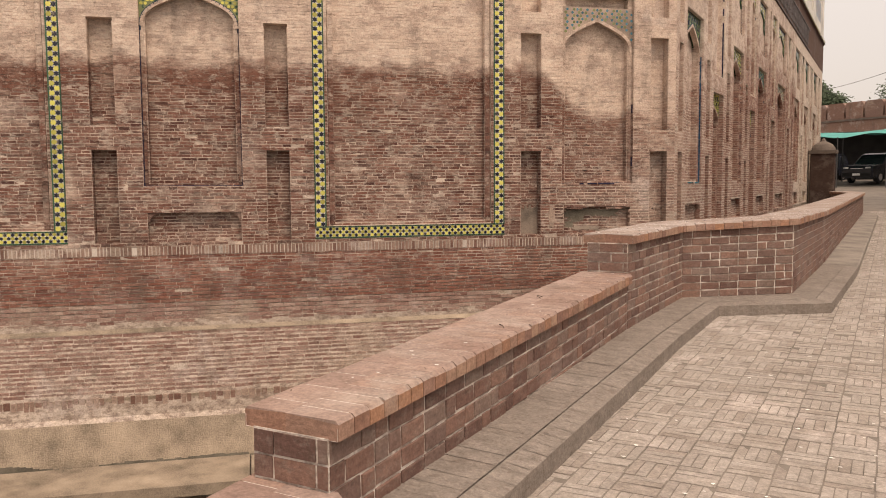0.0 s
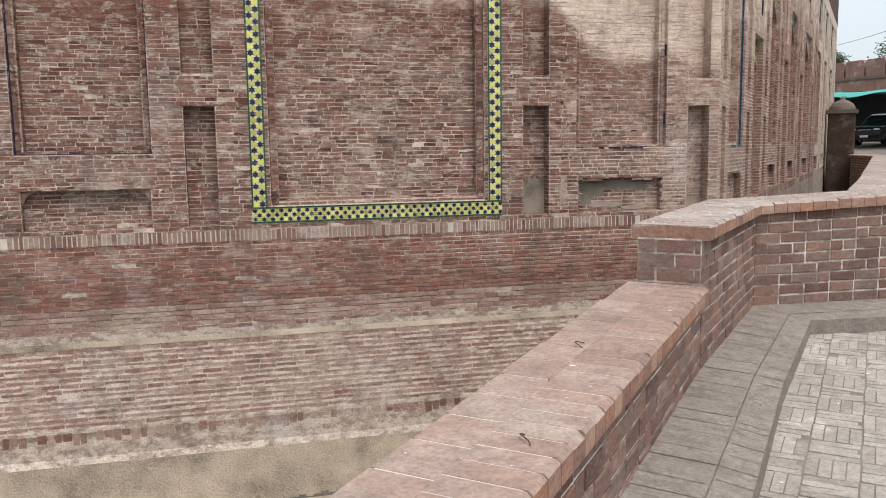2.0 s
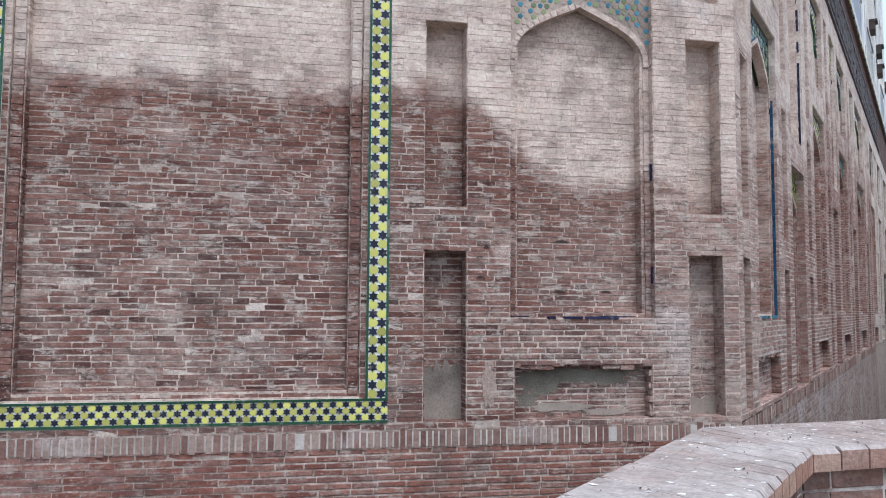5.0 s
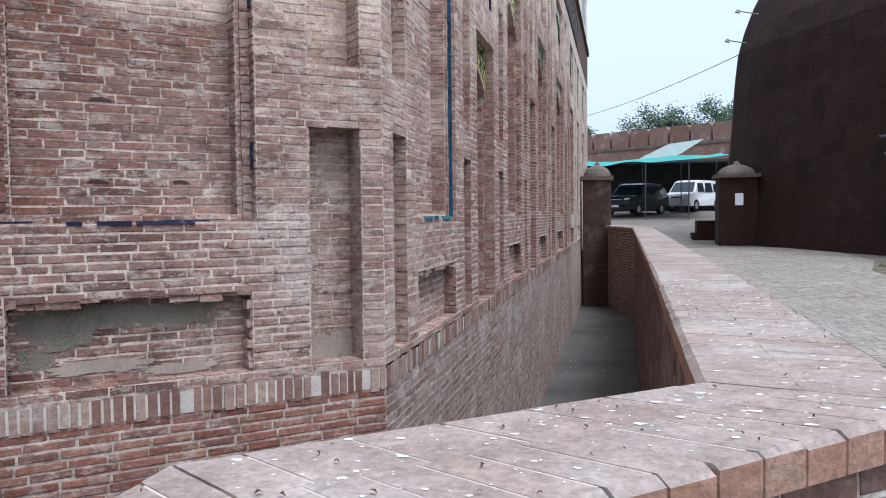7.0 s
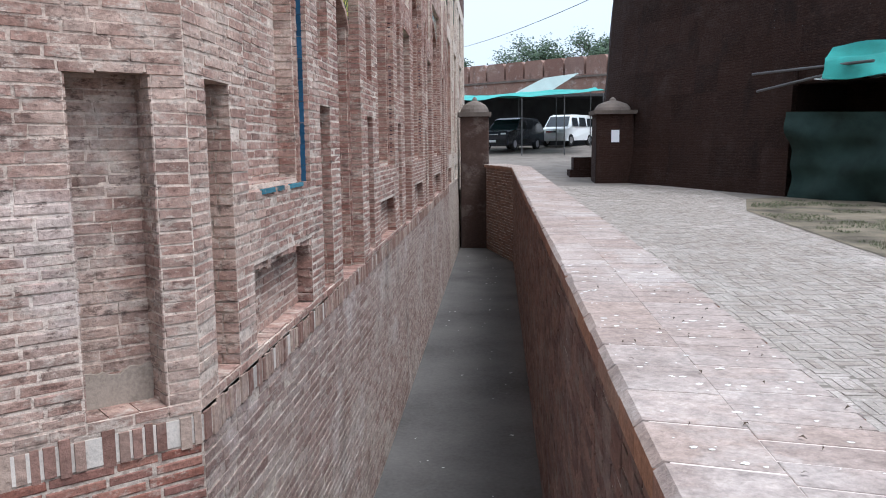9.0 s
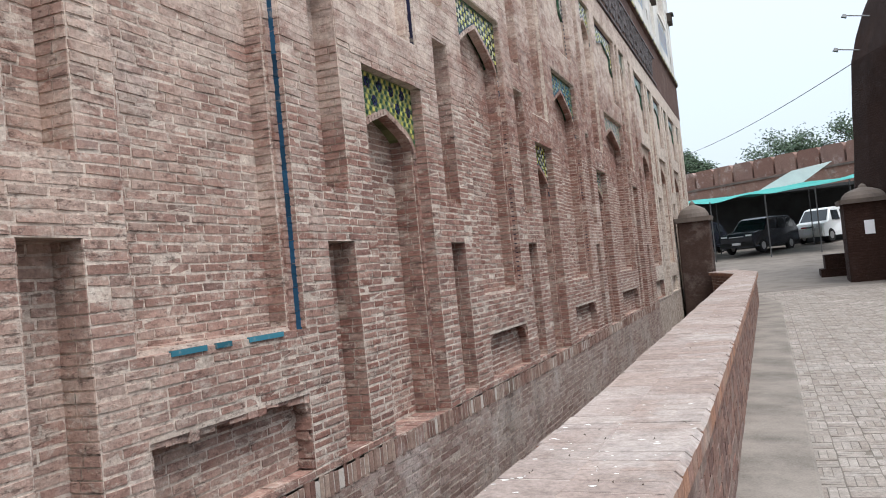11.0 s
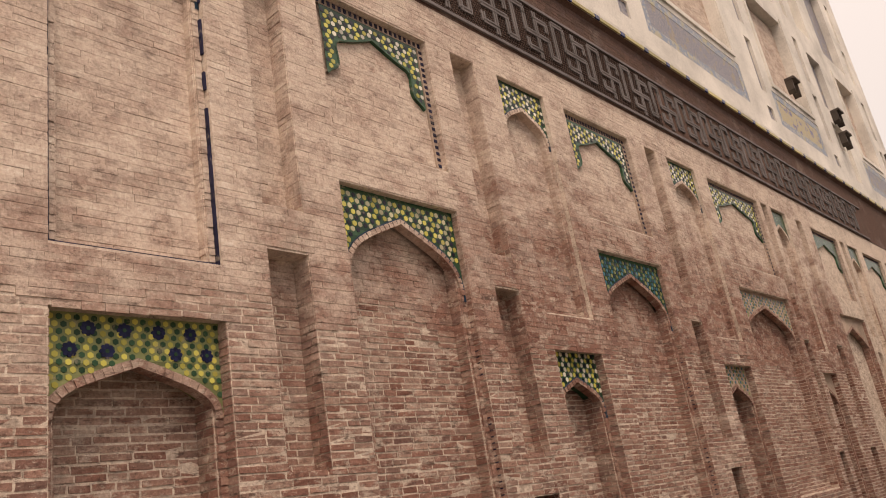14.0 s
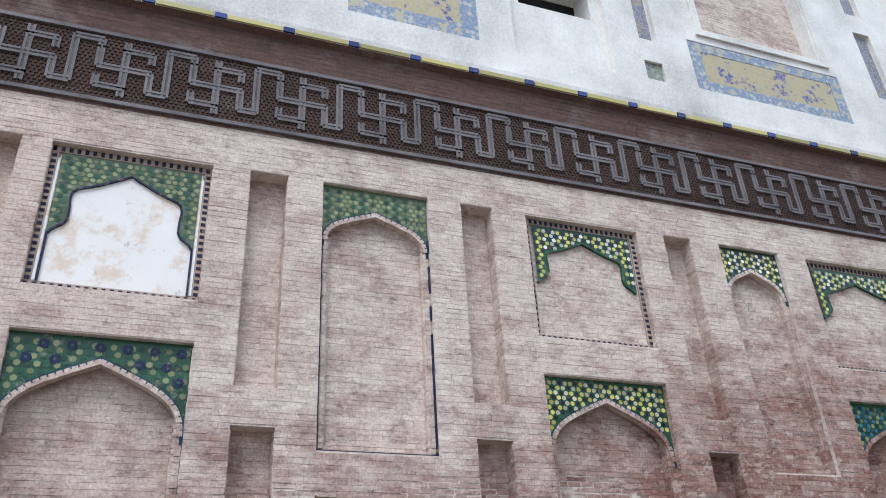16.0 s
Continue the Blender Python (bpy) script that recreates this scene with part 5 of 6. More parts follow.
        j.poly([(*a0, z0 - thick), (*a1, z1 - thick), (*b1, z1 - thick), (*b0, z0 - thick)])
    bed = part("coping_bed", j.mesh("coping_bed", M_COPE_MORT), parent)
    part("coping", s.mesh("coping", top, M_NOSE), parent, "worn pinkish brick coping with rounded nose", kind="stuff")


par_low = body("parapet_low", LOW, 0.10, LOWER_FLOOR - 0.1, 0.08, M_PAR_MORT, "low dark red brick parapet with pinkish brick coping")
par_lower = body("parapet_step", LOWER, 0.10, LOWER_FLOOR - 0.1, 0.08, M_PAR_MORT, "lowest step of the dark red brick parapet")
par_high = body("parapet_high", CHAIN, 0.10, LOWER_FLOOR - 0.1, 0.08, M_PAR_MORT, "dark red brick parapet along the ditch with worn coping")
coping(par_low, LOW, M_COPE_LOW)
coping(par_lower, LOWER, M_COPE_LOW)
coping(par_high, CHAIN, M_COPE)


def side_line(chain, k):
    return [(lerp(r, l, k), z) for r, l, z in chain]


own_p = Own(0.0, 4.7, -1, 2)
(p, za), (q, zb) = side_line(LOW, 0.10)
face_bricks(par_low, p, q, za - 0.083, zb - 0.083, 0.02, 0.25, own_p, 5, (1, 0))
own_p.link(par_low, M_PAR, 0.0125)
(pl, _), _ = side_line(LOW, 0.90)
face_bricks(par_low, pl, p, za - 0.083, za - 0.083, 0.02, 0.02, None, 5, (0, -1))
(p, za), (q, zb) = side_line(LOWER, 0.10)
face_bricks(par_lower, p, q, za - 0.083, zb - 0.083, -0.05, 0.02, None, 4, (1, 0))
road, ditch = side_line(CHAIN, 0.10), side_line(CHAIN, 0.90)
own_q = Own(0.0, 3.0, -1, 2)
OUTS = ((1, 0), (0.6, -0.8), (1, -0.03), (1, 0), (0.98, 0.2))
for i, ((p, za), (q, zb)) in enumerate(zip(road, road[1:])):
    face_bricks(par_high, p, q, za - 0.083, zb - 0.083, gz(p[1]) + 0.14, gz(q[1]) + 0.14, own_q if i < 2 else None, 9, OUTS[i])
own_q.link(par_high, M_PAR, 0.0125)
for i, ((p, za), (q, zb)) in enumerate(zip(ditch, ditch[1:])):
    if i >= 2:
        face_bricks(par_high, p, q, za - 0.083, zb - 0.083, FLOOR, FLOOR, None, 31, (-1, 0) if i < 4 else (-0.98, -0.2))
(p, za), (q, zb) = (side_line(CHAIN, 0.90)[0], side_line(CHAIN, 0.10)[0])
face_bricks(par_high, p, q, za - 0.083, zb - 0.083, 0.70, 0.70, None, 4, (0, -1))

# plinth ledge along the foot of the parapet
LEDGE = [((-1.23, -1.0), (-1.8, -1.0)), ((-1.32, 2.75), (-1.85, 2.75)), ((-1.43, 7.33), (-1.95, 7.33)), ((-1.40, 9.03), (-1.9, 9.25)), ((-0.36, 9.72), (-0.9, 10.1)), ((-0.24, 13.5), (-0.8, 13.5)), ((-0.22, 29.9), (-0.8, 29.9)), ((-0.8, 33.2), (-1.4, 33.2))]
s = Soup()
for ((a0, b0), (a1, b1)) in zip(LEDGE, LEDGE[1:]):
    z0, z1 = gz(a0[1]) + 0.112, gz(a1[1]) + 0.112
    e0, e1 = lerp(a0, b0, 0.04), lerp(a1, b1, 0.04)
    s.poly([(*e0, z0), (*e1, z1), (*b1, z1 + 0.02), (*b0, z0 + 0.02)])
    s.poly([(*a0, z0 - 0.02), (*a1, z1 - 0.02), (*e1, z1), (*e0, z0)])
    s.poly([(*a0, z0 - 0.3), (*a1, z1 - 0.3), (*a1, z1 - 0.02), (*a0, z0 - 0.02)])
kerb = tagged(new("kerb", s.mesh("kerb", M_KERB_BED)), "worn grey-brown brick-on-edge ledge along the parapet foot", "kerb", kind="structure")
s = Soup()
for ((a0, b0), (a1, b1)) in zip(LEDGE[:5], LEDGE[1:6]):
    L = math.hypot(a1[0] - a0[0], a1[1] - a0[1])
    n = max(1, round(L / 0.072))
    for k0, k1 in ((0.0, 0.30), (0.315, 1.0)):
        for i in range(n):
            p, q, up = (i + 0.015) / n, (i + 0.985) / n, rng.uniform(0.0005, 0.003)
            ring = [lerp(lerp(a0, b0, k), lerp(a1, b1, k), w) for k, w in ((k0, p), (k0, q), (k1, q), (k1, p))]
            zz = [(gz(a0[1]) * (1 - w) + gz(a1[1]) * w) + 0.127 + 0.021 * k + up for k, w in ((k0, p), (k0, q), (k1, q), (k1, p))]
            v = [(x, y, z - (0.016 if k0 == 0.0 and j < 2 else 0.0)) for j, ((x, y), z) in enumerate(zip(ring, zz))]
            s.poly(v)
            if k0 == 0.0:
                out = (Vector(ring[0]) - Vector(ring[3])).normalized() * 0.004
                s.poly([(v[0][0] + out.x, v[0][1] + out.y, v[0][2] - 0.17), (v[1][0] + out.x, v[1][1] + out.y, v[1][2] - 0.17), v[1], v[0]])
part("bricks", s.mesh("bricks", M_KERB), kerb, "thin dusty grey-brown bricks set on edge", kind="stuff")

# ---- basket-weave paving ----
pave = tagged(new("paving"), "worn beige brick paving in basket weave", "paving", kind="structure")
own_v = []
s = Soup()
T = 0.234


def edge_x(y):
    pts = [a for a, _ in LEDGE]
    for p, q in zip(pts, pts[1:]):
        if y <= q[1]:
            return p[0] + (q[0] - p[0]) * (y - p[1]) / (q[1] - p[1])
    return -0.8


ca, sa = math.cos(radians(4)), math.sin(radians(4))
for i in range(-14, 26):
    for j in range(0, 150):
        cx, cy = i * T * ca + j * T * sa * 0.0 - 0.2, j * T + i * T * sa
        if cx < edge_x(cy) - 0.11 or cx > 4.6:
            continue
        across = (i + j) % 2
        for k in range(4):
            o = (k - 1.5) * T / 4
            w, h = (T - 0.007) / 2, (T / 4 - 0.0045) / 2
            if not across:
                w, h = h, w
            x, y = (cx, cy + o) if across else (cx + o, cy)
            tilt, up = rng.uniform(-0.003, 0.003), rng.uniform(0.001, 0.0055)
            n = len(s.v)
            for dx, dy in ((-w, -h), (w, -h), (w, h), (-w, h)):
                s.v.append((x + dx, y + dy, gz(y + dy) - 0.012))
            for dx, dy in ((-w, -h), (w, -h), (w, h), (-w, h)):
                s.v.append((x + dx * 0.97, y + dy * 0.97, gz(y + dy) + up + tilt * dx / 0.1))
            for q in ((4, 5, 6, 7), (0, 1, 5, 4), (1, 2, 6, 5), (2, 3, 7, 6), (3, 0, 4, 7)):
                s.f.append(tuple(n + a for a in q))
                s.i.append(0)
            if 3.6 < y < 8.6 and -0.6 < x < 0.75 and len(own_v) < 300:
                del s.f[-5:], s.i[-5:], s.v[-8:]
                own_v.append((x, y, across, up))
part("paving_bricks", s.mesh("paving_bricks", M_PAVE), pave, kind="stuff")


def paving_pieces():
    w, h = (T - 0.007) / 2, (T / 4 - 0.0045) / 2
    v = [(a * w, b * h, -0.012) for a, b in ((-1, -1), (1, -1), (1, 1), (-1, 1))] + [(a * w * 0.97, b * h * 0.97, 0) for a, b in ((-1, -1), (1, -1), (1, 1), (-1, 1))]
    me = mesh_of("paving_brick", v, [(4, 5, 6, 7), (0, 1, 5, 4), (1, 2, 6, 5), (2, 3, 7, 6), (3, 0, 4, 7)], [M_PAVE])
    for x, y, across, up in own_v:
        ob = new("brick", me)
        ob.parent = pave
        ob.matrix_basis = pose(x, y, gz(y) + up, 1.3, 0, 0 if across else 90)


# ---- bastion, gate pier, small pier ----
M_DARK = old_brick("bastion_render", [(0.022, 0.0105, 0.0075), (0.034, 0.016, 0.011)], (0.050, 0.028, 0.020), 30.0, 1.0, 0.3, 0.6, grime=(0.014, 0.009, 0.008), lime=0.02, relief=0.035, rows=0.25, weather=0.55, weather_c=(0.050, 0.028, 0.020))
M_PIER = old_brick("pier_render", [(0.042, 0.025, 0.019), (0.060, 0.036, 0.028)], (0.095, 0.066, 0.052), 30.0, 1.0, 0.3, 0.4, lime=0.1)
M_CAP = plain("cement_cap", (0.145, 0.118, 0.10), 0.9, var=0.3)
LINE = [(9.0, 44.0), (3.8, 40.8), (2.2, 39.4), (2.1, 38.3), (2.8, 36.5), (4.1, 33.8), (5.75, 30.2), (8.6, 25.6), (12.5, 22.5), (30, 16)]
s = Soup()
H, ROWS = 9.6, 12
pts = []
for p, q in zip(LINE, LINE[1:]):
    n = max(2, int(math.hypot(q[0] - p[0], q[1] - p[1]) / 0.8)) if q[1] < 42 else 3
    pts += [(lerp(p, q, k / n), p == (5.75, 30.2)) for k in range(n)]
pts.append((LINE[-1], False))


def skin(p, z):
    """A place on the battered, uneven face of the bastion."""
    k = noise.noise((p[0] * 0.5, p[1] * 0.5, z * 0.5)) * 0.10 + noise.noise((p[0] * 2, p[1] * 2, z * 2)) * 0.03
    round_off = 0.24 * max(0.0, z - 7.2) ** 1.35
    return (p[0] + 0.085 * max(0, z) * 0.9 + round_off + k, p[1] + 0.05 * max(0, z) + 0.5 * round_off + k, z)


for (p, hole), (q, _) in zip(pts, pts[1:]):
    zs = [gz(p[1]) - 0.4 + (H - gz(p[1]) + 0.4) * k / ROWS for k in range(ROWS + 1)]
    for a, b in zip(zs, zs[1:]):
        if hole and b < 3.4:
            continue
        s.poly([skin(p, a), skin(q, a), skin(q, b), skin(p, b)])
    s.poly([skin(p, H), skin(q, H), (40, q[1] + 6, H + 0.3), (40, p[1] + 6, H + 0.3)])
s.poly([(8.0, 32.2, 0), (11.4, 27.2, 0), (11.4, 27.2, 3.6), (8.0, 32.2, 3.6)])
s.poly([(5.75, 30.2, 0), (8.0, 32.2, 0), (8.0, 32.2, 3.6), (5.9, 30.3, 3.6)])
s.poly([(8.6, 25.6, 0), (11.4, 27.2, 0), (11.4, 27.2, 3.6), (8.8, 25.7, 3.6)])
s.poly([(5.8, 30.2, 3.2), (8.6, 25.6, 3.2), (11.4, 27.2, 3.3), (8.0, 32.2, 3.3)])
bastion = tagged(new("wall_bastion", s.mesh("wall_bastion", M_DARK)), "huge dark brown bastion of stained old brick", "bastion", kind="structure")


def revolve(profile, n=20, square=0.0):
    """A lathe shape from (radius, z) points."""
    v, f = [], []
    for r, z in profile:
        for a in range(n):
            an = 2 * math.pi * a / n
            v.append((r * math.cos(an), r * math.sin(an), z))
    for k in range(len(profile) - 1):
        for a in range(n):
            b = (a + 1) % n
            f.append((k * n + a, k * n + b, (k + 1) * n + b, (k + 1) * n + a))
    f += [tuple(range(n - 1, -1, -1)), tuple(range((len(profile) - 1) * n, len(profile) * n))]
    return v, f


def tapered(w0, w1, z0, z1, bev=0.03):
    """A square shaft with softened corners."""
    v, f = [], []
    for w, z in ((w0, z0), (w1, z1)):
        h = w / 2
        for sx, sy in ((1, 1), (-1, 1), (-1, -1), (1, -1)):
            for e in ((h, h - bev), (h - bev, h)) if sx * sy > 0 else ((h - bev, h), (h, h - bev)):
                v.append((sx * e[0], sy * e[1], z))
    f = [(a, (a + 1) % 8, 8 + (a + 1) % 8, 8 + a) for a in range(8)] + [tuple(range(7, -1, -1)), tuple(range(8, 16))]
    return v, f


def pier(name, x, y, z0, top, width, label, turn=0.0, skin_mat=None):
    base = tagged(new(name), label, "pier")
    base.matrix_basis = pose(x, y, z0, 0, 0, turn)
    part("shaft", mesh_of("shaft", *tapered(width, width * 0.97, -0.1, top - z0), [skin_mat or M_PIER]), base)
    part("cap_slab", mesh_of("cap_slab", *tapered(width * 1.12, width * 1.16, top - z0, top - z0 + 0.12), [M_CAP]), base, "overhanging cement slab")
    dome = [(width * 0.50, 0.0), (width * 0.47, 0.10), (width * 0.38, 0.22), (width * 0.22, 0.30), (width * 0.10, 0.34), (width * 0.08, 0.40), (0.02, 0.46)]
    part("dome", mesh_of("dome", *revolve([(r, z + top - z0 + 0.12) for r, z in dome]), [M_CAP]), base, "rounded cement dome with a knob")
    return base


pier("ditch_pier", -2.13, 33.25, FLOOR, 2.62, 0.84, "brown rendered pier with a domed cap at the ditch end")
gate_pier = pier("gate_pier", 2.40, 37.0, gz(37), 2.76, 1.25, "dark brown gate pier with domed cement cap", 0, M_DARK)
M_PAPER = plain("white_paper", (0.78, 0.78, 0.80), 0.7, var=0.05)
s = Soup()
PN = frame_of((2.40, 37.0, 0), (1, 0), (0, -1))
s.box(PN, -0.12, 0.14, 0.622, 0.634, 1.84, 2.24)
tagged(new("notice", s.mesh("notice", M_PAPER)), "white paper notice stuck on the gate pier", "notice")
s = Soup()
s.box(frame_of((1.75, 39.3, 0), (1, 0), (0, -1)), -0.45, 0.4, -0.5, 0.4, gz(39) - 0.1, gz(39) + 0.7, back=True)
s.box(frame_of((1.75, 39.3, 0), (1, 0), (0, -1)), -0.6, 0.5, -0.6, 0.5, gz(39) - 0.1, gz(39) + 0.25, back=True)
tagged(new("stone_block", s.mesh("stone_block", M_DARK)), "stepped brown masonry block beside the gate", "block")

# ---- green cloth, awning, poles at the bastion's opening ----
def sheet(name, corner, du, dv, nu, nv, sag, material, label, category, seed=0, thick=0.012):
    """A slack cloth with folds, spanned by du and dv from a corner."""
    c, a, b = Vector(corner), Vector(du), Vector(dv)
    nrm = a.cross(b).normalized()
    v, f = [], []
    for side in (0, 1):
        for i in range(nu + 1):
            for j in range(nv + 1):
                p, q = i / nu, j / nv
                w = noise.noise((p * 5 + seed, q * 3, seed)) * sag + math.sin(p * 22 + q * 5 + seed) * sag * 0.22 - math.sin(p * math.pi) * sag * 0.5
                v.append(tuple(c + a * p + b * q + nrm * (w - side * thick)))
    o = (nu + 1) * (nv + 1)
    for i in range(nu):
        for j in range(nv):
            k = i * (nv + 1) + j
            f.append((k, k + nv + 1, k + nv + 2, k + 1))
            f.append((o + k, o + k + 1, o + k + nv + 2, o + k + nv + 1))
    me = mesh_of(name, v, f, [material])
    me.polygons.foreach_set("use_smooth", [True] * len(me.polygons))
    return tagged(new(name, me), label, category)


def rod(p, q, r, n=8):
    """A thin round bar from p to q."""
    a, b = Vector(p), Vector(q)
    z = (b - a).normalized()
    x = z.orthogonal().normalized()
    y = z.cross(x)
    v = [tuple(c + (x * math.cos(2 * math.pi * k / n) + y * math.sin(2 * math.pi * k / n)) * r) for c in (a, b) for k in range(n)]
    f = [(k, (k + 1) % n, n + (k + 1) % n, n + k) for k in range(n)] + [tuple(range(n - 1, -1, -1)), tuple(range(n, 2 * n))]
    return v, f


M_TEALNET = plain("teal_shade_net", (0.03, 0.27, 0.235), 0.7, var=0.2)
M_GREENNET = plain("dark_green_net", (0.018, 0.036, 0.031), 0.85, var=0.4)
M_CLOTH = plain("white_cloth", (0.66, 0.66, 0.64), 0.75, var=0.1)
M_STEEL = plain("dull_steel", (0.12, 0.12, 0.12), 0.5, 0.6)
sheet("shade_cloth", (5.72, 29.9, 0.42), (3.2, -5.0, -0.25), (-0.05, 0, 2.1), 40, 20, 0.42, M_GREENNET, "slack dark green shade cloth hung across an opening", "cloth", 3)
sheet("awning", (5.9, 28.6, 3.25), (4.2, -5.4, 0.1), (0.5, 0.7, 0.75), 24, 8, 0.22, M_TEALNET, "teal shade net awning stretched on poles", "awning", 5)
sheet("white_cloth", (5.85, 28.9, 3.22), (1.3, -1.5, 0.0), (0.7, 0.8, 0.2), 10, 6, 0.06, M_CLOTH, "white cloth edge below the teal awning", "cloth", 7)
for q in (((5.2, 31.3, 3.55), (6.6, 27.6, 3.50)), ((5.3, 31.2, 3.1), (6.1, 28.6, 3.32))):
    tagged(new("awning_pole", mesh_of("awning_pole", *rod(*q, 0.035), [M_STEEL])), "thin grey pole carrying the awning", "pole")

# ---- yard: fort wall, canopy, vehicles ----
M_FORT = old_brick("fort_wall_brick", [(0.20, 0.115, 0.09), (0.25, 0.15, 0.115), (0.22, 0.14, 0.115)], (0.36, 0.28, 0.23), 30.0, 1.0, 0.4, 0.5)
PF = frame_of((-40, 106.8, 0), (11.25, -8.5), (-0.6, -0.8))
s = Soup()
s.box(PF, -40, 140, -2.0, 0.0, 0, 7.1, back=True)
fort = tagged(new("wall_fort", s.mesh("wall_fort", M_FORT)), "long reddish brick fort wall with battlements", "wall", kind="structure")
ledge = Soup()
ledge.box(PF, -40, 140, 0.0, 0.12, 6.85, 7.0)
part("string_course", ledge.mesh("string_course", M_CAP), fort)
v0 = [(-0.86, 7.1), (0.86, 7.1), (0.86, 8.25), (0.70, 8.45), (-0.70, 8.45), (-0.86, 8.25)]
for i in range(24):
    s = Soup()
    s.prism(PF, [(35 + i * 1.9 + a, z) for a, z in v0], -0.8, 0.02)
    s.poly([PF(35 + i * 1.9 + a, -0.8, z) for a, z in v0])
    part("merlon", s.mesh("merlon", M_FORT), fort)

sheet("canopy", (-5.2, 50, 4.05), (9.2, 0, 0.35), (0, 5.5, 0.5), 40, 14, 0.16, M_TEALNET, "teal shade net canopy over the parked cars", "canopy", 11)
s = Soup()
s.prism(frame_of((0, 55, 0), (1, 0), (0, -1)), [(-0.5, 4.62), (1.6, 4.75), (3.1, 5.68), (1.2, 5.45)], 0.0, 0.05)
tagged(new("roof_sheet", s.mesh("roof_sheet", M_CLOTH)), "pale metal roof sheet tilted above the canopy", "roof")
for x in (-5.0, -2.6, -0.2, 1.9, 3.8):
    for y in (50.05, 55.4):
        tagged(new("canopy_post", mesh_of("canopy_post", *rod((x, y, gz(y) - 0.1), (x, y, 4.15 + (y > 52) * 0.5 + 0.03 * x), 0.028), [M_STEEL])), "thin steel post of the shade canopy", "post", "canopy posts")
# the shed's shaded inside is painted: one solid wall in a dark colour
M_SHADE = plain("shed_shade", (0.05, 0.05, 0.05), 0.9)
s = Soup()
s.box(frame_of((0, 61, 0), (1, 0), (0, -1)), -14, 16, -0.2, 0.0, gz(61) - 0.2, 4.6, back=True)
s.box(frame_of((0, 61, 0), (1, 0), (0, -1)), -14, 16, 0.0, 3.0, 4.6, 4.75, back=True)
tagged(new("shed", s.mesh("shed", M_SHADE)), "long open shed behind the parked cars, its inner shade painted as a dark wall", "shed")

M_VANW = plain("white_car_paint", (0.72, 0.73, 0.72), 0.3, var=0.04)
M_CARK = plain("dark_car_paint", (0.018, 0.02, 0.028), 0.25, var=0.1)
M_GLASS = plain("car_glass", (0.025, 0.03, 0.035), 0.08, var=0.05)
M_TYRE = plain("tyre_rubber", (0.02, 0.02, 0.02), 0.9)
M_RIM = plain("wheel_rim", (0.45, 0.45, 0.46), 0.35, 0.8)
M_LAMP = plain("lamp_glass", (0.7, 0.72, 0.74), 0.15, var=0.05)
M_RED = plain("rear_lamp", (0.35, 0.02, 0.02), 0.25)
M_CHROME = plain("chrome_trim", (0.55, 0.55, 0.56), 0.2, 0.9)


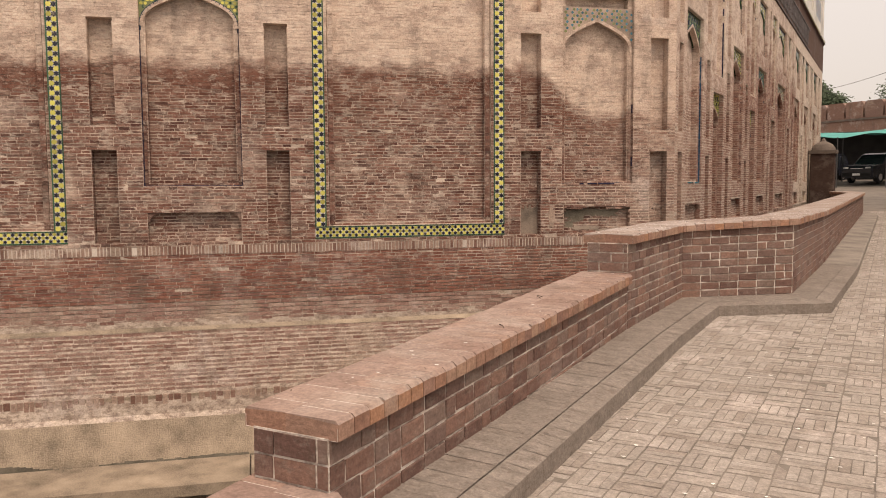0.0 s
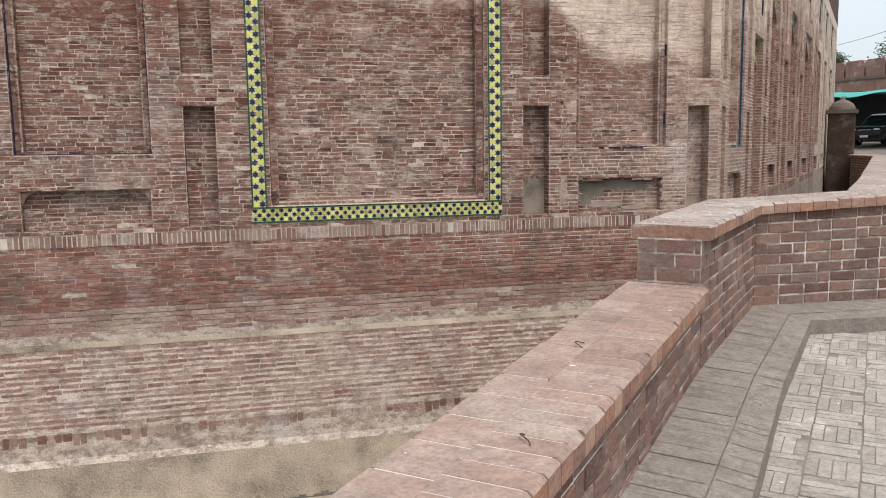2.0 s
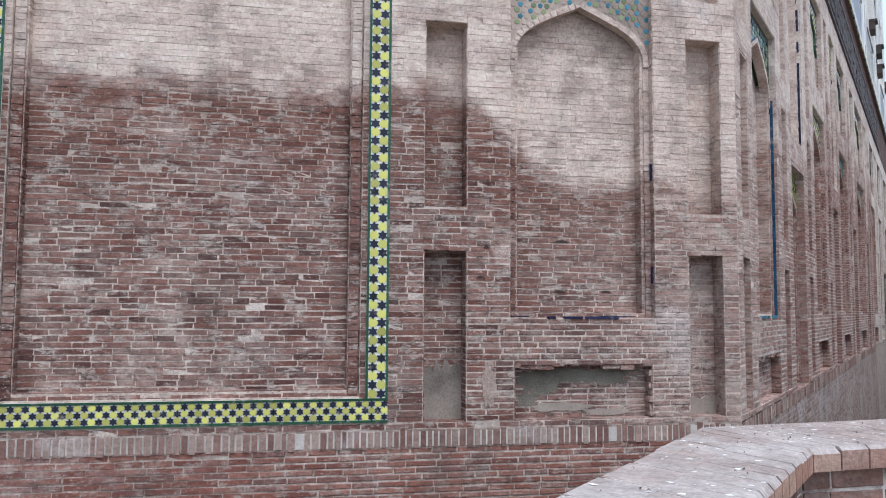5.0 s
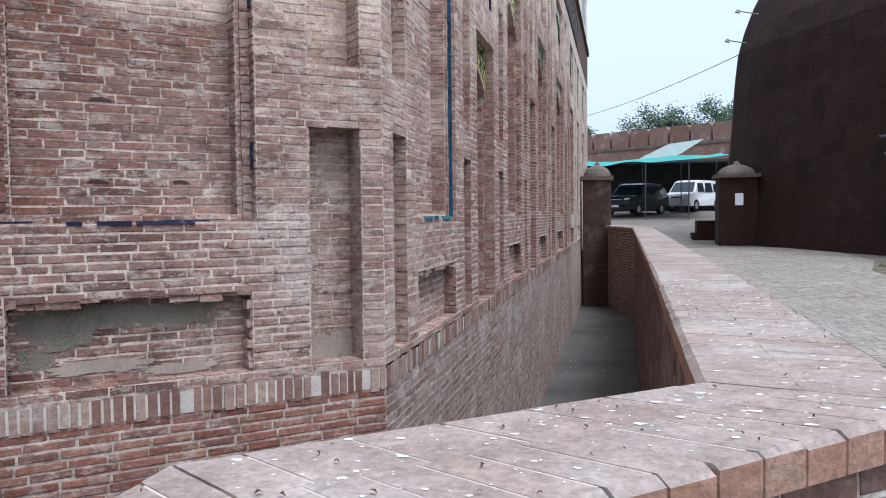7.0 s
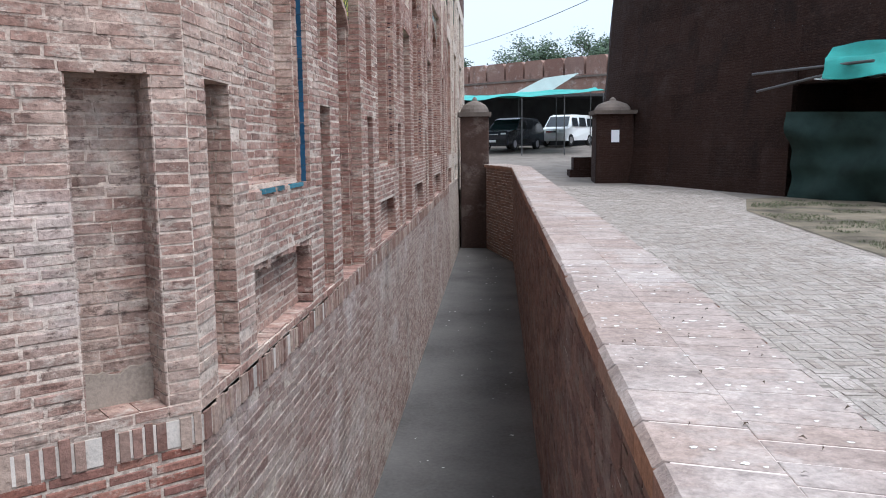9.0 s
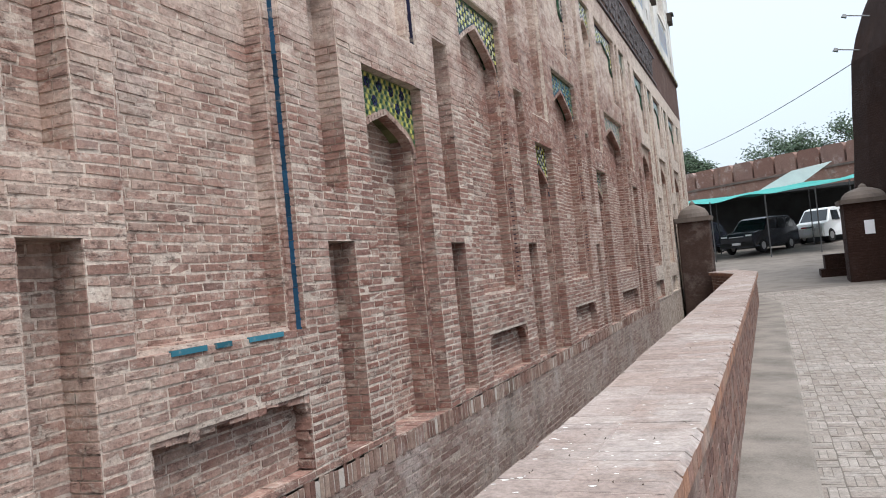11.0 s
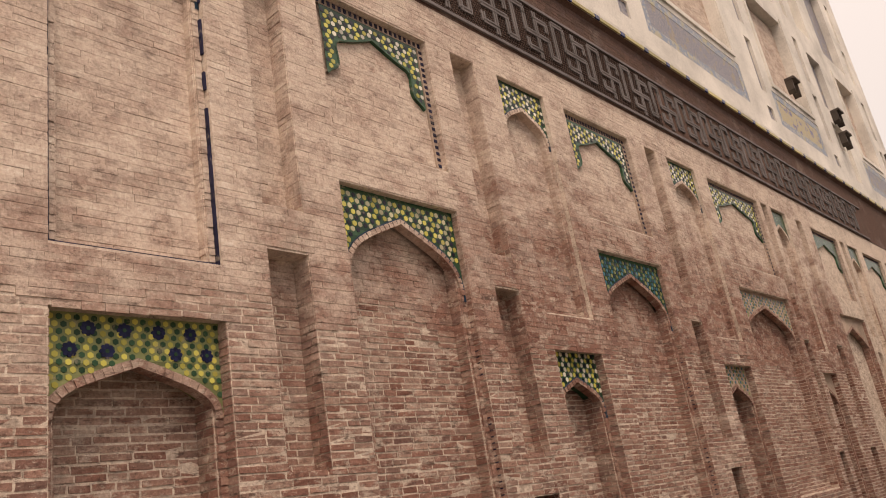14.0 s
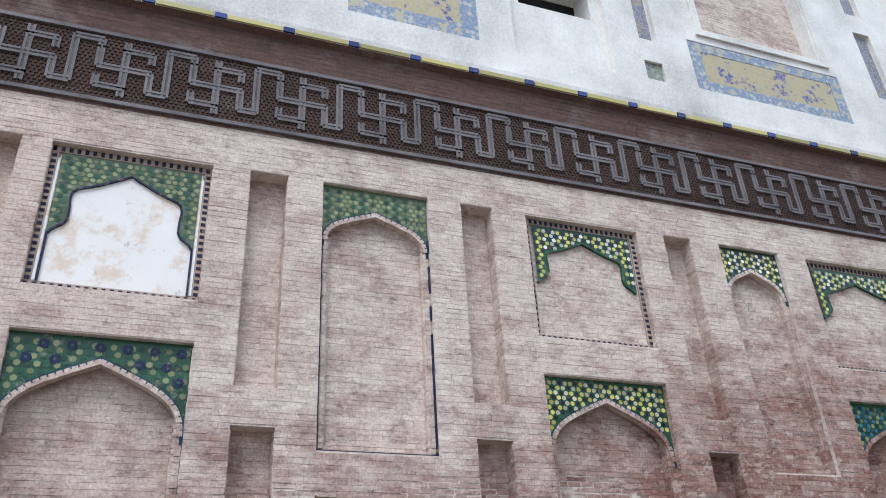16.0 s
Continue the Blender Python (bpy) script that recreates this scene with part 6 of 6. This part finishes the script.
def vehicle(name, m, paint, outline, glass, label, length, width):
    """A car: its outline (y, z) from nose to tail, drawn in towards the roof; windows, wheels, lamps and bumpers as parts."""
    car = tagged(new(name), label, "car")
    car.matrix_basis = m
    bm = bmesh.new()
    rings = []
    for k, x in ((-1, -1), (-0.93, -0.97), (0.93, 0.97), (1, 1)):
        ring = []
        for y, z in outline:
            tuck = 1.0 - 0.16 * max(0, (z - 0.95)) / 0.7
            inset = 0.97 if abs(k) == 1 else 1.0
            ring.append(bm.verts.new((k * width / 2 * tuck, y * inset, 0.25 + (z - 0.25) * (0.985 if abs(k) == 1 else 1.0))))
        rings.append(ring)
    n = len(outline)
    for a, b in zip(rings, rings[1:]):
        for i in range(n):
            bm.faces.new((a[i], a[(i + 1) % n], b[(i + 1) % n], b[i]))
    bm.faces.new(rings[0]), bm.faces.new(rings[-1][::-1])
    me = bpy.data.meshes.new("body")
    bm.to_mesh(me), bm.free()
    me.materials.append(paint)
    body_ob = part("body", me, car)
    for sgn in (-1, 1):
        for y0, y1, z0, z1 in glass["side"]:
            s = Soup()
            t0, t1 = [width / 2 * (1.0 - 0.16 * max(0, z - 0.95) / 0.7) + 0.006 for z in (z0, z1)]
            s.poly([(sgn * t0, y0, z0), (sgn * t0, y1, z0), (sgn * t1, y1 - 0.05, z1), (sgn * t1, y0 + 0.08, z1)])
            s.poly([(sgn * (t0 - 0.03), y0, z0), (sgn * (t0 - 0.03), y1, z0), (sgn * (t1 - 0.03), y1 - 0.05, z1), (sgn * (t1 - 0.03), y0 + 0.08, z1)])
            part("side_window", s.mesh("side_window", M_GLASS), car)
        for y in (-length * 0.31, length * 0.29):
            v, f = revolve([(0.20, -0.09), (0.31, -0.10), (0.34, -0.06), (0.34, 0.06), (0.31, 0.10), (0.20, 0.09)], 20)
            tyre = part("wheel", mesh_of("wheel", [(z, a, b) for a, b, z in v], f, [M_TYRE]), car)
            tyre.matrix_basis = pose(sgn * (width / 2 - 0.09), y, 0.34)
            v, f = revolve([(0.06, -0.105), (0.19, -0.095), (0.21, -0.06), (0.21, 0.06), (0.19, 0.095), (0.06, 0.105)], 14)
            part("rim", mesh_of("rim", [(z, a, b) for a, b, z in v], f, [M_RIM]), tyre)
        for y, mt, nm, d in ((-length / 2, M_LAMP, "headlight", -1), (length / 2, M_RED, "tail_light", 1)):
            s = Soup()
            s.box(frame_of((0, y, 0), (1, 0), (0, d)), sgn * width * 0.36 - 0.15, sgn * width * 0.36 + 0.15, -0.12, 0.012, 0.72, 0.92 + 0.2 * (d > 0))
            part(nm, s.mesh(nm, mt), car)
    for nm, pts2 in (("windscreen", glass["front"]), ("rear_window", glass["rear"])):
        (y0, z0), (y1, z1) = pts2
        d = -0.012 if nm == "windscreen" else 0.012
        w0, w1 = [width / 2 * (1.0 - 0.16 * max(0, z - 0.95) / 0.7) * 0.88 for z in (z0, z1)]
        s = Soup()
        s.poly([(-w0, y0 + d, z0), (w0, y0 + d, z0), (w1, y1 + d, z1), (-w1, y1 + d, z1)])
        part(nm, s.mesh(nm, M_GLASS), car)
    for y, d in ((-length / 2, -1), (length / 2, 1)):
        s = Soup()
        s.box(frame_of((0, y, 0), (1, 0), (0, d)), -width * 0.47, width * 0.47, -0.1, 0.05, 0.38, 0.58, back=True)
        bp = part("bumper", s.mesh("bumper", M_TYRE if paint is M_CARK else M_VANW), car)
        s = Soup()
        s.box(frame_of((0, y, 0), (1, 0), (0, d)), -0.22, 0.22, 0.04, 0.062, 0.44, 0.56)
        part("number_plate", s.mesh("number_plate", M_PAPER), bp)
    s = Soup()
    s.box(frame_of((0, -length / 2, 0), (1, 0), (0, -1)), -width * 0.2, width * 0.2, -0.05, 0.02, 0.70, 0.86)
    part("grille", s.mesh("grille", M_CHROME), car)
    return car


VAN = [(-2.0, 0.3), (-2.05, 0.75), (-1.95, 0.98), (-1.45, 1.08), (-0.95, 1.72), (-0.6, 1.80), (1.75, 1.80), (1.95, 1.6), (2.02, 1.0), (2.02, 0.35)]
SUV = [(-2.3, 0.32), (-2.34, 0.8), (-2.2, 1.0), (-1.15, 1.12), (-0.55, 1.66), (-0.2, 1.75), (1.7, 1.74), (2.1, 1.45), (2.3, 1.05), (2.32, 0.4)]
VAN_G = {"side": [(-1.05, -0.25, 1.12, 1.62), (-0.12, 0.8, 1.12, 1.64), (0.95, 1.75, 1.12, 1.6)], "front": ((-1.42, 1.11), (-0.98, 1.68)), "rear": ((2.0, 1.12), (1.95, 1.58))}
SUV_G = {"side": [(-0.75, 0.1, 1.15, 1.58), (0.2, 1.05, 1.15, 1.6), (1.15, 1.8, 1.15, 1.55)], "front": ((-1.1, 1.16), (-0.6, 1.60)), "rear": ((2.2, 1.12), (1.85, 1.60))}
vehicle("van", pose(2.75, 57.6, gz(57.6), 0, 0, -32), M_VANW, VAN, VAN_G, "white van parked under the canopy", 4.05, 1.7)
vehicle("suv", pose(-0.6, 54.0, gz(54.0), 0, 0, -28), M_CARK, SUV, SUV_G, "dark blue parked car in the shade of the canopy", 4.6, 1.8)
vehicle("suv", pose(-3.9, 56.0, gz(56), 0, 0, -20), M_CARK, SUV, SUV_G, "black parked car beside the fort yard", 4.6, 1.8)


# ---- trees, grass, lamps, cables ----
def leaf_material(name, c):
    m, t, b = mat(name, 0.7)
    rnd, _ = piece_random(t)
    r = ramp(t, [(0, tuple(v * 0.55 for v in c)), (0.6, c), (1, tuple(v * 1.7 for v in c))])
    t.links.new(rnd, r.inputs[0])
    t.links.new(r.outputs[0], b.inputs["Base Color"])
    return m


M_LEAF = leaf_material("foliage", (0.045, 0.075, 0.035))
M_BARK = plain("bark", (0.09, 0.065, 0.05), 0.95, var=0.3)


def tree(x, y, z, height, spread, seed, label):
    r = random.Random(seed)
    base = tagged(new("tree"), label, "tree", "trees beyond the fort wall")
    base.matrix_basis = pose(x, y, z)
    v, f = [], []

    def limb(p, q, r0, r1):
        a, b = Vector(p), Vector(q)
        w = (b - a).normalized()
        e = w.orthogonal().normalized()
        g = w.cross(e)
        n = len(v)
        for c, rr in ((a, r0), (b, r1)):
            for k in range(7):
                an = 2 * math.pi * k / 7
                v.append(tuple(c + (e * math.cos(an) + g * math.sin(an)) * rr))
        for k in range(7):
            f.append((n + k, n + (k + 1) % 7, n + 7 + (k + 1) % 7, n + 7 + k))
    top = Vector((r.uniform(-0.3, 0.3), r.uniform(-0.3, 0.3), height * 0.55))
    limb((0, 0, -0.2), top, height * 0.035, height * 0.022)
    tips = []
    for k in range(11):
        an, up = k * 2.4 + r.uniform(-0.4, 0.4), r.uniform(0.2, 0.45) * height
        tip = top + Vector((math.cos(an) * spread * r.uniform(0.35, 0.9), math.sin(an) * spread * r.uniform(0.35, 0.9), up * r.uniform(0.2, 1.0)))
        start = top * r.uniform(0.75, 1.0)
        limb(start, tip, height * 0.014, height * 0.005)
        tips.append(tip)
        for _ in range(2):
            t2 = tip + Vector((r.uniform(-1, 1), r.uniform(-1, 1), r.uniform(-0.2, 0.9))) * spread * 0.35
            limb(tip * 0.8 + start * 0.2, t2, height * 0.006, height * 0.003)
            tips.append(t2)
    part("trunk", mesh_of("trunk", v, f, [M_BARK]), base)
    lv, lf = [], []
    for tip in tips:
        for _ in range(260):
            d = Vector((r.gauss(0, 1), r.gauss(0, 1), r.gauss(0, 0.8))) * spread * 0.15
            c, s1 = tip + d, r.uniform(0.10, 0.2)
            a = Vector((r.uniform(-1, 1), r.uniform(-1, 1), r.uniform(-0.6, 0.6))).normalized() * s1
            b = a.orthogonal().normalized() * s1 * 0.5
            n = len(lv)
            lv += [tuple(c - a), tuple(c + b), tuple(c + a), tuple(c - b)]
            lf.append((n, n + 1, n + 2, n + 3))
    part("crown", mesh_of("crown", lv, lf, [M_LEAF]), base, kind="stuff")


tree(4.2, 97, 2, 10.4, 4.0, 1, "leafy grey-green tree rising behind the fort wall")
tree(10.6, 95, 2, 12.2, 3.6, 2, "tall leafy tree behind the fort wall")
tree(-7.2, 92, 2, 10.0, 2.6, 3, "dark leafy tree beyond the palace corner")
M_GRASS = leaf_material("dry_grass", (0.085, 0.10, 0.045))
M_EARTH = plain("bare_earth", (0.135, 0.112, 0.080), 0.95, var=0.6, scale=5)
EDGE = [(3.4, 15.0), (3.5, 20.0), (3.7, 26.5), (4.6, 29.5), (5.6, 29.9)]
s = Soup()
for p, q in zip(EDGE, EDGE[1:]):
    s.poly([(p[0], p[1], gz(p[1]) + 0.012), (14, p[1] - 2, gz(p[1] - 2) + 0.012), (14, q[1] - 2, gz(q[1] - 2) + 0.012), (q[0], q[1], gz(q[1]) + 0.012)])
tagged(new("lawn", s.mesh("lawn", M_EARTH)), "patchy dry earth beside the path", "ground", kind="structure")
v, f = [], []
r = random.Random(8)
for _ in range(45000):
    x, y = r.uniform(3.5, 9.5), r.uniform(17, 29.6)
    if x < 3.75 + (y > 26.5) * (y - 26.5) * 0.35 or noise.noise((x * 0.7, y * 0.7, 0)) + 0.5 * noise.noise((x * 2.1, y * 2.1, 3)) < 0.05 or x > 5.6 + (29.5 - y) * 0.6:
        continue
    h, an = r.uniform(0.02, 0.06), r.uniform(0, 6.3)
    dx, dy = math.cos(an) * 0.008, math.sin(an) * 0.008
    n = len(v)
    z = gz(y) + 0.004
    v += [(x - dx, y - dy, z), (x + dx, y + dy, z), (x + r.uniform(-0.025, 0.025), y + r.uniform(-0.025, 0.025), z + h)]
    f.append((n, n + 1, n + 2))
tagged(new("grass", mesh_of("grass", v, f, [M_GRASS])), "thin dry grass beside the path", "grass", kind="stuff")
M_POLE = plain("lamp_arm", (0.16, 0.16, 0.16), 0.5, 0.5)
for x, y, z in ((3.0, 38.4, 8.6), (2.66, 38.4, 7.6)):
    lamp = tagged(new("street_lamp"), "small grey flood lamp on an arm fixed to the bastion", "lamp", "bastion lamps")
    lamp.matrix_basis = pose(x, y, z)
    part("arm", mesh_of("arm", *rod((0.45, 0.0, -0.1), (-0.35, -0.1, 0.05), 0.022), [M_POLE]), lamp)
    part("head", mesh_of("head", *tapered(0.16, 0.10, 0.0, 0.10, 0.02), [M_POLE]), lamp).matrix_basis = pose(-0.42, -0.1, 0.0, 0, 20, 0)


def cable(name, p, q, sag, label):
    a, b = Vector(p), Vector(q)
    c = bpy.data.curves.new(name, "CURVE")
    c.dimensions, c.bevel_depth = "3D", 0.014
    sp = c.splines.new("POLY")
    sp.points.add(24)
    for k in range(25):
        t = k / 24
        w = a.lerp(b, t)
        sp.points[k].co = (w.x, w.y, w.z - sag * 4 * t * (1 - t), 1)
    c.materials.append(M_STEEL)
    return tagged(new(name, c), label, "cable")


cable("cable", (-6.0, 70, 8.6), (2.7, 38.6, 7.2), 0.35, "thin black cable slung across the sky")

# litter on coping and ditch floor
M_DROP = plain("white_dropping", (0.72, 0.70, 0.66), 0.8, var=0.05)
M_TWIG = plain("dry_leaf", (0.07, 0.05, 0.035), 0.9)
r = random.Random(21)


def on_coping(seg, t, k):
    (r0, l0, z0), (r1, l1, z1) = seg
    x, y = lerp(lerp(r0, l0, k), lerp(r1, l1, k), t)
    return x, y, z0 + (z1 - z0) * t


def blot(p, size, seed, n=9):
    q = random.Random(seed)
    v = [(p[0], p[1], p[2] + 0.0035)]
    for a in range(n):
        w = size * q.uniform(0.45, 1.2)
        v.append((p[0] + w * math.cos(2 * math.pi * a / n), p[1] + 0.7 * w * math.sin(2 * math.pi * a / n), p[2] + 0.0022))
    return v, [(0, 1 + a, 1 + (a + 1) % n) for a in range(n)]


dv, df, tv, tf = [], [], [], []
for seg, n in ((CHAIN[0:2], 90), (CHAIN[1:3], 130), (CHAIN[2:4], 170), (CHAIN[3:5], 160), (LOW, 30)):
    for _ in range(n):
        p = on_coping(seg, r.random(), r.uniform(0.05, 0.95))
        v, f = blot(p, 0.003 + 0.013 * r.random() ** 2.5, r.random())
        o = len(dv)
        dv += v
        df += [tuple(o + a for a in q) for q in f]
    for _ in range(n // 4):
        p = on_coping(seg, r.random(), r.uniform(0.05, 0.95))
        an, l = r.uniform(0, 6.3), r.uniform(0.004, 0.011)
        o = len(tv)
        tv += [(p[0] - math.cos(an) * l, p[1] - math.sin(an) * l, p[2] + 0.004), (p[0] + math.sin(an) * l * 0.4, p[1] - math.cos(an) * l * 0.4, p[2] + 0.010),
               (p[0] + math.cos(an) * l, p[1] + math.sin(an) * l, p[2] + 0.005), (p[0] - math.sin(an) * l * 0.4, p[1] + math.cos(an) * l * 0.4, p[2] + 0.012)]
        tf.append((o, o + 1, o + 2, o + 3))
for _ in range(60):
    p = (r.uniform(-2.4, -1.3), r.uniform(11, 31), FLOOR)
    v, f = blot(p, r.uniform(0.008, 0.025), r.random())
    o = len(dv)
    dv += v
    df += [tuple(o + a for a in q) for q in f]
for _ in range(120):
    y = r.uniform(1, 9)
    p = (r.uniform(edge_x(y), 1.5), y, gz(y) + 0.008)
    v, f = blot(p, r.uniform(0.006, 0.02), r.random())
    o = len(dv)
    dv += v
    df += [tuple(o + a for a in q) for q in f]
tagged(new("droppings", mesh_of("droppings", dv, df, [M_DROP])), "white bird droppings and paper bits", "litter", kind="stuff")
tagged(new("dry_leaves", mesh_of("dry_leaves", tv, tf, [M_TWIG])), "small dark leaf crumbs on the coping", "litter", kind="stuff")

for k, (t0, w) in enumerate(((0.42, 0.30), (0.66, 0.62))):
    p = Vector(on_coping(LOW, t0, w))
    c = bpy.data.curves.new("twig", "CURVE")
    c.dimensions, c.bevel_depth = "3D", 0.0022
    sp = c.splines.new("POLY")
    sp.points.add(9)
    for i in range(10):
        a = i * 0.42 + k
        sp.points[i].co = (p.x + 0.035 * math.cos(a) * (1 - i * 0.05), p.y + i * 0.009, p.z + 0.006 + 0.012 * math.sin(i * 0.35), 1)
    c.materials.append(M_TWIG)
    tagged(new("twig", c), "thin curled dry twig lying on the coping", "twig")

# plain walls that close the place behind
s = Soup()
s.box(frame_of((-20, -9, 0), (1, 0), (0, 1)), -5, 18, -0.4, 0.0, FLOOR - 0.2, 0.3, back=True)
tagged(new("wall_ditch_end", s.mesh("wall_ditch_end", M_BASE_MORT)), "plain end wall of the ditch", "wall", kind="structure")
s = Soup()
s.box(frame_of((-10.74, 4.72, 0), (-0.95, 0.3), (-0.3, -0.95)), 0, 16, -0.9, 0.0, FLOOR - 0.3, 15.6, back=True)
tagged(new("wall_tower_far", s.mesh("wall_tower_far", M_MORT_A)), "next plain brick face of the tower", "wall", kind="structure")
s = Soup()
s.box(frame_of((-2.7, 38.4, 0), (-1, 0), (0, 1)), 0, 18, -0.9, 0.0, FLOOR - 0.3, 15.6, back=True)
tagged(new("wall_palace_end", s.mesh("wall_palace_end", M_MORT_B)), "plain end face of the palace", "wall", kind="structure")
s = Soup()
s.box(frame_of((-1.0, 34.0, 0), (-1, 0), (0, -1)), -0.3, 1.9, -0.4, 0.0, FLOOR - 0.2, gz(34), back=True)
tagged(new("wall_ditch_head", s.mesh("wall_ditch_head", M_BASE_MORT)), "brick wall closing the head of the ditch", "wall", kind="structure")

# ---- single pieces of walls and paving ----
link_pieces()
paving_pieces()
